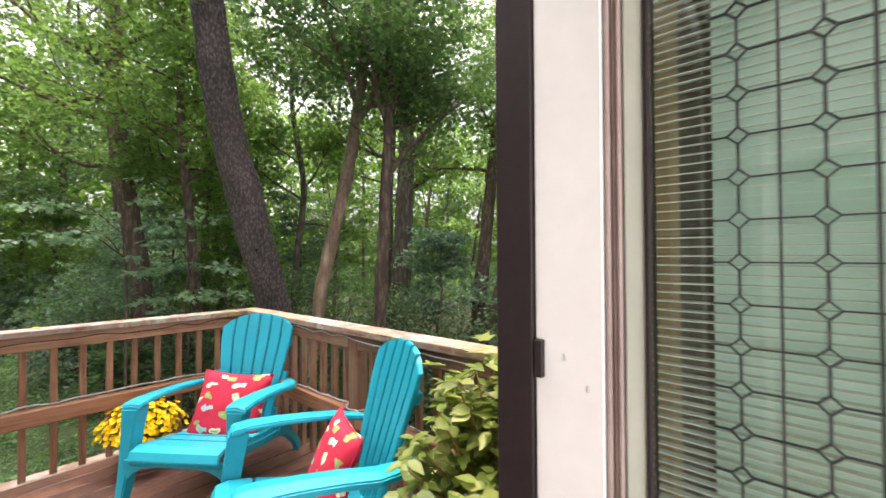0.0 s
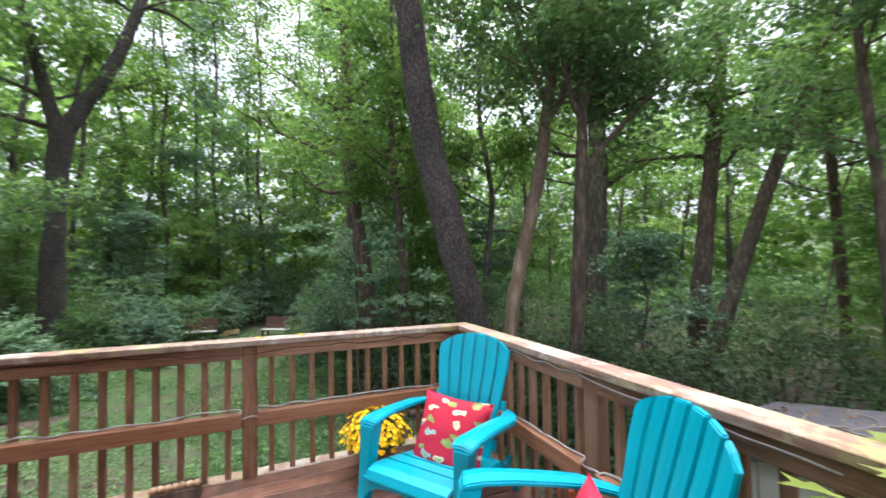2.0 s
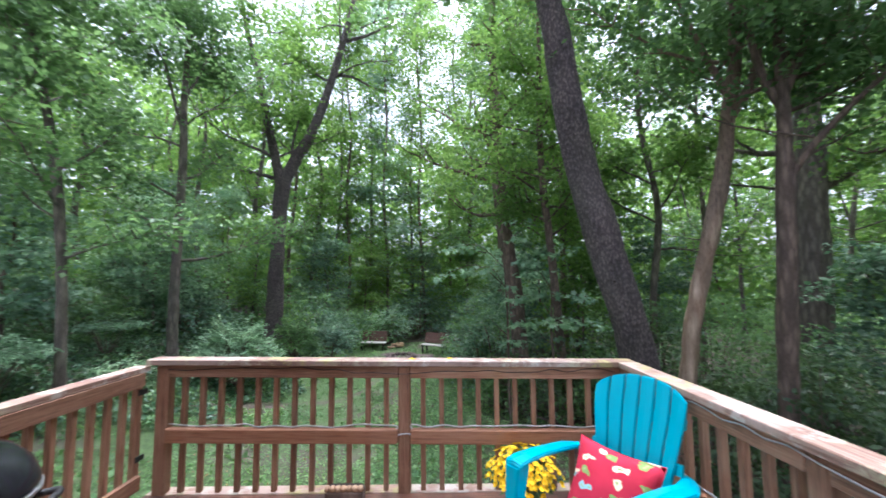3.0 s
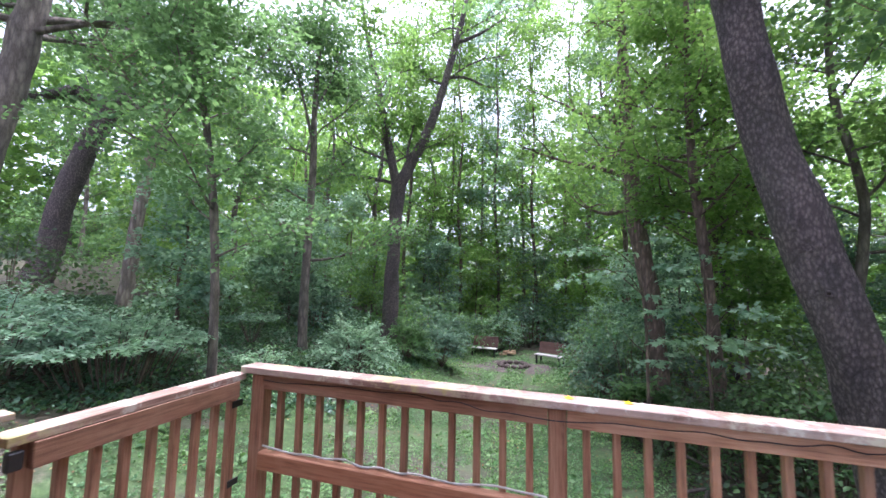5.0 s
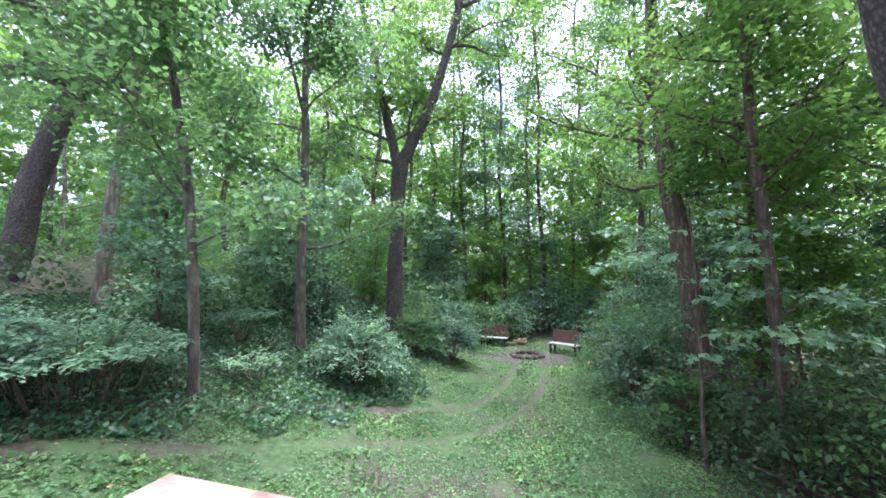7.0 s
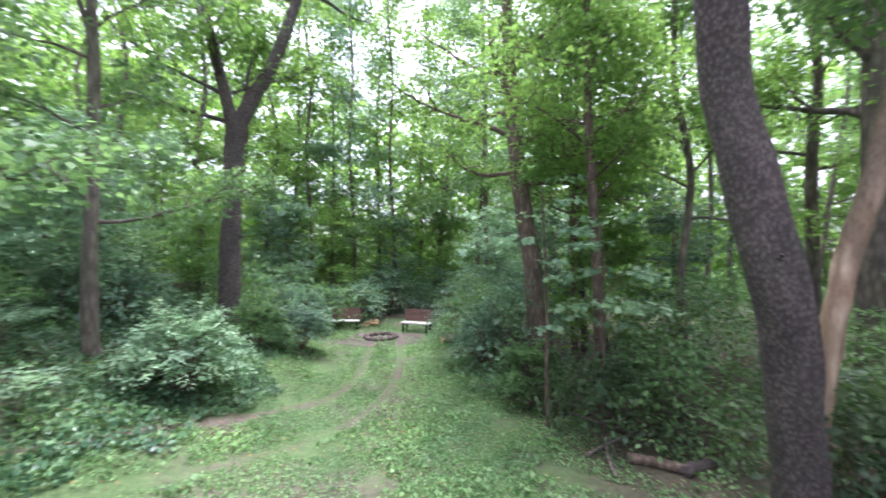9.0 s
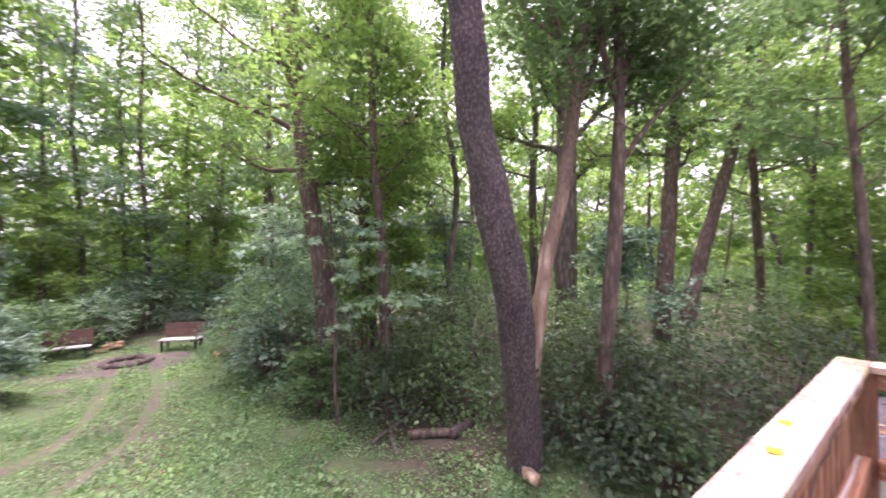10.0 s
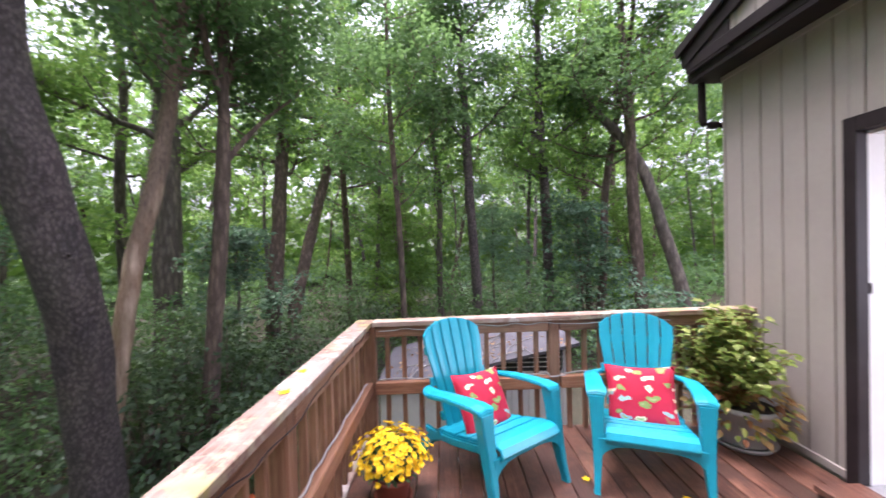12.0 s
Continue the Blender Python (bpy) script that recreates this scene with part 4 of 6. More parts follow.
CHAIR_B = pose(-0.535, 1.18, 0, 0, 0, 70)
first = build_chair("garden_chair", "turquoise resin slatted garden chair with a red cushion", CHAIR_A)
second = copy_thing(first, CHAIR_B)


def build_cushion(m, label):
    bm = bmesh.new()
    n = 16
    front, rear = {}, {}
    for i in range(n + 1):
        for j in range(n + 1):
            u, v = -1 + 2 * i / n, -1 + 2 * j / n
            px, pz = 0.225 * u * (1 - 0.09 * (1 - v * v) * abs(u) ** 3), 0.225 * v * (1 - 0.09 * (1 - u * u) * abs(v) ** 3)
            fat = 0.075 * ((1 - u ** 2) * (1 - v ** 2)) ** 0.45
            crease = 0.006 * noise.noise(Vector((u * 2.5, v * 2.5, 3)))
            front[i, j] = bm.verts.new((px, fat + crease, pz))
            rear[i, j] = front[i, j] if i in (0, n) or j in (0, n) else bm.verts.new((px, -fat, pz))
    for i in range(n):
        for j in range(n):
            bm.faces.new((front[i, j], front[i, j + 1], front[i + 1, j + 1], front[i + 1, j]))
            bm.faces.new((rear[i, j], rear[i + 1, j], rear[i + 1, j + 1], rear[i, j + 1]))
    bmesh.ops.recalc_face_normals(bm, faces=bm.faces)
    cushion = thing("cushion", label, "cushion", m, group="red cushions")
    part("cover", bm, CLOTH, cushion, smooth=True)
    ring = [(-1 + 2 * i / n, -1) for i in range(n)] + [(1, -1 + 2 * i / n) for i in range(n)] + [(1 - 2 * i / n, 1) for i in range(n)] + [(-1, 1 - 2 * i / n) for i in range(n + 1)]
    pts = [Vector((0.225 * u * (1 - 0.09 * (1 - v * v) * abs(u) ** 3), 0, 0.225 * v * (1 - 0.09 * (1 - u * u) * abs(v) ** 3))) for u, v in ring]
    v, f = tube(pts, [0.004] * len(pts), 5)
    part("piping", mesh_of([(v, f)], CLOTH), CLOTH, cushion)
    return cushion


build_cushion(CHAIR_A @ pose(-0.01, -0.02, 0.435, 27, -4, 4), "red cushion printed with cream and green leaves")
build_cushion(CHAIR_B @ pose(0.0, -0.035, 0.435, 24, 3, -3), "red cushion printed with cream and green leaves")


# ---- pots, plants and the grill ----
def build_mums():
    rng = np.random.default_rng(3)
    pot = thing("flower_pot", "round red terracotta flower pot on the deck", "flower pot", pose(-0.84, 2.87, 0))
    part("body", mesh_of([lathe([(0.0, 0.0), (0.085, 0.0), (0.09, 0.01), (0.112, 0.12), (0.124, 0.122), (0.126, 0.148), (0.114, 0.15), (0.106, 0.13), (0.0, 0.125)])], TERRACOTTA), TERRACOTTA, pot)
    part("saucer", mesh_of([lathe([(0.0, -0.001), (0.11, 0.001), (0.12, 0.02), (0.112, 0.021), (0.1, 0.008), (0.088, 0.006)])], TERRACOTTA), TERRACOTTA, pot)
    plant = thing("chrysanthemum", "yellow flowering chrysanthemum growing in a red pot", "flower", pose(-0.84, 2.87, 0.128))
    heads, up = [], []
    for k in range(230):
        z = 1 - k / 230 * 1.15
        a = k * 2.39996
        r = math.sqrt(max(0, 1 - z * z))
        d = np.array([r * math.cos(a), r * math.sin(a), z])
        q = d * np.array([0.222, 0.215, 0.165]) * rng.uniform(0.74, 1.14) + np.array([0, 0, 0.125])
        heads.append(q), up.append(d + rng.normal(0, 0.25, 3) + np.array([0, 0, 0.5]))
    up = np.array(up)
    up /= np.linalg.norm(up, axis=1, keepdims=True)
    pos, axis, nor, size = [], [], [], []
    for q, u in zip(heads, up):
        t = np.cross(u, (0.3, 0.8, 0.2))
        t /= np.linalg.norm(t)
        b = np.cross(u, t)
        for ring, (n, lift, ln) in enumerate(((9, 0.4, 0.021), (6, 0.9, 0.015))):
            for i in range(n):
                w = 2 * math.pi * (i + 0.5 * ring) / n
                o = t * math.cos(w) + b * math.sin(w)
                pos.append(q + o * 0.002), axis.append(o + u * lift), nor.append(u), size.append(ln * rng.uniform(0.85, 1.2))
    part("blossoms", leaves(pos, axis, nor, size, KITE, PETAL), PETAL, plant, "dense yellow blossoms")
    n = 520
    d = rng.normal(size=(n, 3))
    d /= np.linalg.norm(d, axis=1, keepdims=True)
    d[:, 2] = np.abs(d[:, 2]) * 1.1 - 0.25
    p = d * np.array([0.18, 0.18, 0.15]) * rng.uniform(0.5, 1.0, (n, 1)) + np.array([0, 0, 0.1])
    part("foliage", leaves(p, d + rng.normal(0, 0.4, (n, 3)), d + np.array([0, 0, 0.6]), rng.uniform(0.03, 0.05, n), OVAL, LEAF_SHADE), LEAF_SHADE, plant, "dark green leaves")
    part("soil", mesh_of([lathe([(0.0, 0.001), (0.1, 0.0), (0.1, -0.002), (0.0, -0.002)])], SOIL), SOIL, plant)
    stems = []
    for k in range(14):
        a = k * 2.4
        stems.append(tube(curve_points([(0, 0, 0), (0.05 * math.cos(a), 0.05 * math.sin(a), 0.08), (0.12 * math.cos(a), 0.12 * math.sin(a), 0.17)], 3), [0.003] * 7, 4))
    part("stems", mesh_of(stems, LEAF_SHADE), LEAF_SHADE, plant)


build_mums()


def build_coleus():
    rng = np.random.default_rng(8)
    pot = thing("plant_pot", "weathered white plastic pot with saucer", "plant pot", pose(-0.3, 0.3, 0))
    part("body", mesh_of([lathe([(0.0, 0.03), (0.16, 0.03), (0.17, 0.04), (0.215, 0.27), (0.232, 0.275), (0.234, 0.31), (0.22, 0.312), (0.205, 0.28), (0.0, 0.275)])], POT_WHITE), POT_WHITE, pot)
    part("saucer", mesh_of([lathe([(0.0, 0.0), (0.18, 0.0), (0.205, 0.035), (0.198, 0.037), (0.17, 0.012), (0.0, 0.01)])], POT_WHITE), POT_WHITE, pot)
    part("soil", mesh_of([lathe([(0.0, 0.286), (0.204, 0.284), (0.204, 0.276), (0.0, 0.276)])], SOIL), SOIL, pot)
    plant = thing("coleus_plant", "bushy yellow-green foliage plant with rusty lower leaves", "plant", pose(-0.3, 0.36, 0.28))
    stems, pos, axis, nor, size = [], [], [], [], []
    low = [[], [], [], []]
    for k in range(135):
        a = k * 2.39996 + rng.uniform(-0.3, 0.3)
        reach, top = rng.uniform(0.05, 0.5), rng.uniform(0.4, 0.8)
        out = np.array([math.cos(a), math.sin(a) * (0.85 if math.sin(a) > 0 else 0.55), 0])
        top *= 1 - 0.55 * (reach / 0.5) ** 2
        line = curve_points([(0, 0, 0), tuple(out * reach * 0.4 + np.array([0, 0, top * 0.5])), tuple(out * reach + np.array([0, 0, top]))], 4)
        stems.append(tube(line, [0.006 - 0.0004 * i for i in range(len(line))], 5))
        for i in range(2, len(line)):
            for s in range(6 if i > 5 else 4):
                w = a + s * 2.1 + i * 1.57
                o = np.array([math.cos(w), math.sin(w), rng.uniform(-0.5, 0.3)])
                q = np.array(line[i]) + rng.normal(0, 0.012, 3)
                dst = low if (q[2] < 0.22 and rng.random() < 0.75) else (pos, axis, nor, size)
                dst[0].append(q), dst[1].append(o), dst[2].append(np.array([0, 0, 1.0]) + o * 0.3 + rng.normal(0, 0.3, 3)), dst[3].append(rng.uniform(0.042, 0.08))
    for k in range(260):
        a = rng.uniform(0, 2 * math.pi)
        o = np.array([math.cos(a), math.sin(a), 0.0])
        q = o * rng.uniform(0.2, 0.36) * np.array([1, 0.95, 0]) + np.array([0, -0.02, rng.uniform(-0.12, 0.16)])
        dst = low if rng.random() < 0.6 else (pos, axis, nor, size)
        dst[0].append(q), dst[1].append(o + np.array([0, 0, rng.uniform(-0.9, 0.1)])), dst[2].append(o * 0.7 + np.array([0, 0, 0.8]) + rng.normal(0, 0.3, 3)), dst[3].append(rng.uniform(0.045, 0.085))
    for stem in stems:
        part("stem", mesh_of([stem], LEAF_RUST), LEAF_RUST, plant)
    part("leaves", leaves(pos, axis, nor, size, OVAL, LEAF_COLEUS), LEAF_COLEUS, plant, "large toothed yellow-green leaves")
    part("lower_leaves", leaves(*low, OVAL, LEAF_RUST), LEAF_RUST, plant, "rusty drooping lower leaves")
    big = leaves([(-0.12, 0.2, 0.72), (-0.02, 0.12, 0.76), (0.1, 0.16, 0.78)], [(-0.8, 0.6, 0.2), (0.7, 0.6, -0.1), (0.3, 0.9, 0.1)], [(0.2, 0.1, 1), (0, 0.2, 1), (-0.2, 0, 1)], [0.1, 0.11, 0.09], MAPLE, LEAF_COLEUS)
    part("top_leaf", big, LEAF_COLEUS, plant, "broad pale yellow top leaf")


build_coleus()


def build_grill():
    g = thing("kettle_grill", "black enamel kettle grill with closed lid", "grill", pose(-3.12, 1.56, 0, 0, 0, 20))
    lid = part("lid", mesh_of([lathe([(0.288, 0.78), (0.292, 0.785), (0.288, 0.82), (0.262, 0.88), (0.21, 0.935), (0.13, 0.972), (0.05, 0.985), (0.0, 0.987)], 40)], BLACK_ENAMEL), BLACK_ENAMEL, g)
    part("bowl", mesh_of([lathe([(0.0, 0.5), (0.09, 0.505), (0.18, 0.55), (0.25, 0.63), (0.282, 0.72), (0.286, 0.775), (0.276, 0.776), (0.27, 0.72), (0.0, 0.6)], 40)], BLACK_ENAMEL), BLACK_ENAMEL, g)
    part("lid_rim", mesh_of([lathe([(0.289, 0.772), (0.297, 0.776), (0.297, 0.788), (0.289, 0.79)], 40)], STEEL), STEEL, g)
    vent = part("vent", mesh_of([lathe([(0.0, 0.006), (0.04, 0.006), (0.045, 0.0), (0.045, -0.004)], 20)], STEEL), STEEL, lid, "round steel lid vent", pose(0.11, 0.05, 0.972, 8, 16, 0))
    hand = curve_points([(-0.06, 0, 0.955), (-0.06, 0, 1.01), (0.0, 0, 1.03), (0.06, 0, 1.01), (0.06, 0, 0.955)], 4)
    part("lid_handle", mesh_of([tube([Vector((p.x - 0.05, p.y - 0.12, p.z - 0.015)) for p in hand], [0.011] * len(hand), 8)], BLACK_PLASTIC), BLACK_PLASTIC, lid)
    side = curve_points([(0.28, -0.07, 0.755), (0.34, -0.07, 0.76), (0.355, 0.0, 0.762), (0.34, 0.07, 0.76), (0.28, 0.07, 0.755)], 4)
    part("side_handle", mesh_of([tube(side, [0.013] * len(side), 8)], BLACK_PLASTIC), BLACK_PLASTIC, g, "black bowl handle")
    for k in range(3):
        a = radians(90 + 120 * k)
        part("leg", mesh_of([tube([(0.17 * math.cos(a), 0.17 * math.sin(a), 0.56), (0.27 * math.cos(a), 0.27 * math.sin(a), 0.0)], [0.012, 0.012], 8)], STEEL), STEEL, g)
    part("ash_pan", mesh_of([lathe([(0.0, 0.28), (0.1, 0.285), (0.14, 0.3), (0.135, 0.303), (0.0, 0.29)], 24)], STEEL), STEEL, g)


build_grill()


def build_planter():
    p = thing("bark_planter", "small brown log planter with a scalloped rim", "planter", pose(-2.06, 3.04, 0))
    part("body", block((-0.13, -0.06, 0.0), (0.13, 0.06, 0.1), 0.012), BARK_BROWN, p)
    for k in range(7):
        part("scallop", mesh_of([lathe([(0.0, 0.0), (0.02, 0.0), (0.021, 0.022), (0.015, 0.032), (0.0, 0.035)], 10)], FIREWOOD), FIREWOOD, p, m=pose(-0.115 + 0.038 * k, -0.04, 0.1))
    part("soil", block((-0.11, -0.03, 0.099), (0.11, 0.05, 0.108), 0.004), SOIL, p)


build_planter()
for k, (x, y, z, a) in enumerate(((-1.62, 3.19, CAP_TOP - 0.001, 20), (-1.3, 3.24, CAP_TOP - 0.006, 200), (-0.72, 1.62, 0.0, 40), (-0.9, 1.1, 0.0, 140))):
    me = leaves([(0, 0, 0.004)], [(1, 0.2, 0.05)], [(0, 0, 1)], [0.05], MAPLE, PETAL)
    tagged(new("fallen_leaf", me), "yellow fallen leaf lying on the deck timber", "leaf").matrix_basis = pose(x, y, z, 0, 0, a)

# ---- the shed beside the deck ----
def build_shed():
    """A lean-to shed: its roof climbs away from the clearing, with a louvred wedge under the rake."""
    low_y, high_y, x0, x1 = 3.7, 0.42, -0.12, 2.5

    def roof_z(y):
        return -0.06 - 0.215 * (y - 0.45)

    def wedge(y_a, y_b, z_low, xa, xb, drop):
        bm = bmesh.new()
        near, far = [[bm.verts.new((x, y, z)) for y, z in ((y_a, z_low), (y_b, z_low), (y_b, roof_z(y_b) - drop), (y_a, roof_z(y_a) - drop))] for x in (xa, xb)]
        bm.faces.new(near), bm.faces.new(far[::-1])
        for i in range(4):
            bm.faces.new((near[i], far[i], far[(i + 1) % 4], near[(i + 1) % 4]))
        bmesh.ops.recalc_face_normals(bm, faces=bm.faces)
        return bm
    shed = thing("shed", "low pale grey shed with a sloping leaf-strewn roof", "shed", pose(3.0, 0, 0))
    bm = bmesh.new()
    top, under = [[bm.verts.new((x, y, roof_z(y) - d)) for x, y in ((x0, high_y), (x1, high_y), (x1, low_y), (x0, low_y))] for d in (0.0, 0.05)]
    bm.faces.new(top), bm.faces.new(under[::-1])
    for i in range(4):
        bm.faces.new((top[i], under[i], under[(i + 1) % 4], top[(i + 1) % 4]))
    bmesh.ops.recalc_face_normals(bm, faces=bm.faces)
    part("roof", bm, SHINGLE, shed, "dark felt roof covered in twigs and leaves")
    part("back_wall", wedge(0.55, 3.6, -3.0, 2.2, 2.32, 0.05), SHED_WALL, shed)
    part("side_wall", block((0.0, 3.45, -3.0), (2.2, 3.6, roof_z(3.6) - 0.05), 0), SHED_WALL, shed)
    part("side_wall", block((0.0, 0.55, -3.0), (2.2, 0.65, roof_z(0.65) - 0.05), 0), SHED_WALL, shed)
    y = 0.66
    while y < 3.4:
        part("wall_board", block((0.0, y, -3.0), (0.05, y + 0.27, min(-0.56, roof_z(y + 0.27) - 0.06)), 0.004), SHED_WALL, shed)
        y += 0.28
    # black sheet painted in for the shade inside the louvred opening
    part("vent_backing", wedge(0.66, 2.35, -0.56, 0.07, 0.1, 0.05), BLACK_PLASTIC, shed)
    for k in range(5):
        z = -0.54 + 0.075 * k
        far_y = min(2.3, 0.45 + (-0.06 - 0.09 - z) / 0.215)
        bm = bmesh.new()
        slab(bm, (-0.025, 0.66, -0.006), (0.025, far_y, 0.006), 0.002, pose(0.02, 0, z, 0, 25, 0))
        part("louvre", bm, SHED_WALL, shed)
    rng = np.random.default_rng(11)
    n = 240
    p = np.stack([rng.uniform(2.92, 5.45, n), rng.uniform(0.5, 3.65, n), np.zeros(n)], 1)
    p[:, 2] = roof_z(p[:, 1]) + 0.01
    a = rng.normal(0, 1, (n, 3)) * (1, 1, 0.15)
    me = leaves(p, a, rng.normal(0, 0.35, (n, 3)) + (0, 0.2, 1), rng.uniform(0.04, 0.1, n), OVAL, LEAF_DEAD)
    tagged(new("leaf_litter", me), "brown fallen leaves scattered on the shed roof", "leaves", kind="stuff")
    for k in range(34):
        x, y, t, ln = rng.uniform(3.1, 4.8), rng.uniform(1.0, 3.0), rng.uniform(0, 6.3), rng.uniform(0.3, 0.9)
        d = Vector((math.cos(t), math.sin(t) * 0.7, -0.215 * math.sin(t) * 0.7))
        c = Vector((x, y, roof_z(y) + 0.012))
        pts = curve_points([c, c + d * ln * 0.5 + Vector((d.y, -d.x, 0.25)) * 0.06, c + d * ln], 4)
        tw = new("twig", mesh_of([tube(pts, [0.012 - 0.0009 * i for i in range(len(pts))], 5)], STONE))
        tagged(tw, "bare grey twig lying on the shed roof", "twig", group="twigs on the shed roof")


build_shed()


# ---- trees ----
def limb_lines(rng, base, way, length, levels=2, bend=0.25):
    """A limb and its side twigs: a list of (points, start radius share)."""
    base, way = Vector(base), Vector(way).normalized()
    pts = [base]
    d = way.copy()
    for k in range(5):
        d = (d + Vector(rng.normal(0, bend, 3)) * 0.6 + Vector((0, 0, 0.06))).normalized()
        pts.append(pts[-1] + d * length / 5)
    out = [(pts, 1.0)]
    if levels > 1:
        for k in range(2, 6):
            for s in (-1, 1):
                if rng.random() < 0.75:
                    side = d.cross(Vector((0, 0, 1))).normalized() * s
                    w = (d * 0.7 + side * rng.uniform(0.6, 1.1) + Vector((0, 0, rng.uniform(-0.1, 0.35))))
                    out += [(q, sh * 0.45) for q, sh in limb_lines(rng, pts[k], w, length * rng.uniform(0.3, 0.5), levels - 1, bend)]
    return out


def build_tree(label, path, radii, seed, bark_mat, leaf_mat, limbs=14, reach=3.2, low=3.0, leaf=0.16, per=26, spray=0.75, shape=KITE, stems=(), extra=(), name="tree", levels=2, flat=0.28, sides=12, thin=1.0):
    """A tree along a trunk line; limbs start above the height `low`, and carry sprays of leaves."""
    rng = np.random.default_rng(seed)
    tree = thing(name, label, "tree")
    line = curve_points(path, 7)
    n = len(line)
    rad = list(np.interp(np.linspace(0, 1, n), np.linspace(0, 1, len(radii)), radii))
    rad[0] *= 1.35
    trunks = [tube(line, rad, sides, 0.22, seed)]
    starts = [(p, r, (line[min(k + 1, n - 1)] - line[max(k - 1, 0)]).normalized()) for k, (p, r) in enumerate(zip(line, rad)) if p.z > low]
    for st, sr in stems:
        ln = curve_points(st, 6)
        rr = list(np.interp(np.linspace(0, 1, len(ln)), np.linspace(0, 1, len(sr)), sr))
        trunks.append(tube(ln, rr, max(8, sides - 3), 0.2, seed + 1))
        starts += [(p, r, Vector((0, 0, 1))) for p, r in list(zip(ln, rr))[3:]]
    part("trunk", mesh_of(trunks, bark_mat), bark_mat, tree)
    lines, centres = [], []
    for k in range(limbs):
        p, r, d = starts[min(len(starts) - 1, int((k + rng.uniform(0, 1)) / limbs * len(starts)))]
        a = k * 2.39996 + rng.uniform(-0.5, 0.5)
        h = k / max(1, limbs - 1)
        w = Vector((math.cos(a), math.sin(a), rng.uniform(0.1, 0.5) + 0.5 * h))
        ln = reach * rng.uniform(0.55, 1.1) * (1 - 0.45 * h)
        mine = [(q, max(0.008, r * 0.38 * share)) for q, share in limb_lines(rng, p, w, ln, levels)]
        part("branch", mesh_of([tube(q, list(np.linspace(r0, r0 * 0.3, len(q))), 4 if i == 0 else 3, cap=False) for i, (q, r0) in enumerate(mine)], bark_mat), bark_mat, tree)
        lines += mine
    for q, r0 in extra:
        mine = curve_points(q, 4)
        part("branch", mesh_of([tube(mine, list(np.linspace(r0, r0 * 0.3, len(mine))), 8, cap=False)], bark_mat), bark_mat, tree)
        centres += [tuple(v) for v in mine[6:]]
    for q, r0 in lines:
        for v in q[2:]:
            if rng.random() < 0.8 * thin:
                centres.append(tuple(v + Vector(rng.normal(0, 0.22, 3))))
    if centres:
        part("crown", leaves(*sprays(rng, centres, spray * rng.uniform(0.7, 1.25, len(centres)), per, leaf, flat), shape, leaf_mat), leaf_mat, tree)
    return tree


def up_line(x, y, top, lean=(0, 0), bend=0.25, seed=0):
    """A trunk line from the ground at (x, y), leaning by lean over its height."""
    rng = np.random.default_rng(seed)
    z0 = float(rise(x, y))
    pts = []
    for k in range(6):
        t = k / 5
        off = rng.normal(0, bend, 2) * (0 < k)
        pts.append((x + lean[0] * t + off[0] * t, y + lean[1] * t + off[1] * t, z0 - 0.15 + (top - z0) * t))
    return pts


# the leaning giant beside the deck
giant = build_tree("large leaning tree with dark plated bark", [(2.98, 8.2, -3.1), (2.86, 8.1, -2.0), (2.45, 7.9, 0.05), (2.12, 7.78, 1.2), (1.9, 7.8, 2.1), (1.73, 7.82, 2.8), (1.5, 7.88, 3.7), (1.23, 7.75, 4.9), (1.1, 7.7, 5.9), (0.85, 7.7, 7.5), (0.6, 7.7, 10), (0.4, 7.7, 14.5)], (0.4, 0.345, 0.335, 0.33, 0.325, 0.32, 0.31, 0.295, 0.285, 0.26, 0.2, 0.12), 21, BARK_DARK, LEAF_MID, limbs=18, reach=4.8, low=7.4, leaf=0.15, per=26, sides=24)
for x, y, z, size in ((1.715, 7.55, 2.13, 0.05), (1.63, 7.57, 2.56, 0.055), (1.86, 7.46, 1.5, 0.035)):
    ring, hole = lathe([(size * 1.5, -0.03), (size * 1.25, 0.012), (size * 0.9, 0.02), (size * 0.6, -0.01)], 12), lathe([(size * 0.66, -0.012), (0.0, -0.02)], 12)
    tip = look((x, y, z), (x + 0.62, y + 0.78, z)) @ pose(0, 0, 0)
    knot = part("knot", mesh_of([ring], BARK_DARK), BARK_DARK, giant, "raised knot in the bark", tip)
    part("hollow", mesh_of([hole], SOIL), SOIL, knot, "dark knot hole")
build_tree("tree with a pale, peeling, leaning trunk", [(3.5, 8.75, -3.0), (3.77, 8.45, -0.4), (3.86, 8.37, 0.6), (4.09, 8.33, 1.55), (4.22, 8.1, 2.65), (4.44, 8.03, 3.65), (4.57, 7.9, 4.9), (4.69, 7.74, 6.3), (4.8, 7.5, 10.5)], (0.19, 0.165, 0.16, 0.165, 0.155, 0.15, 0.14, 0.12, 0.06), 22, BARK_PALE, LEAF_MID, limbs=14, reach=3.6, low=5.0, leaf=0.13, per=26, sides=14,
           stems=(([(4.57, 7.9, 4.8), (4.95, 7.75, 5.5), (5.2, 7.7, 6.6), (5.5, 7.7, 9.5)], (0.1, 0.085, 0.06, 0.04)), ([(4.6, 7.85, 5.2), (4.2, 8.1, 6.6), (3.7, 8.4, 8.4)], (0.08, 0.06, 0.04))))
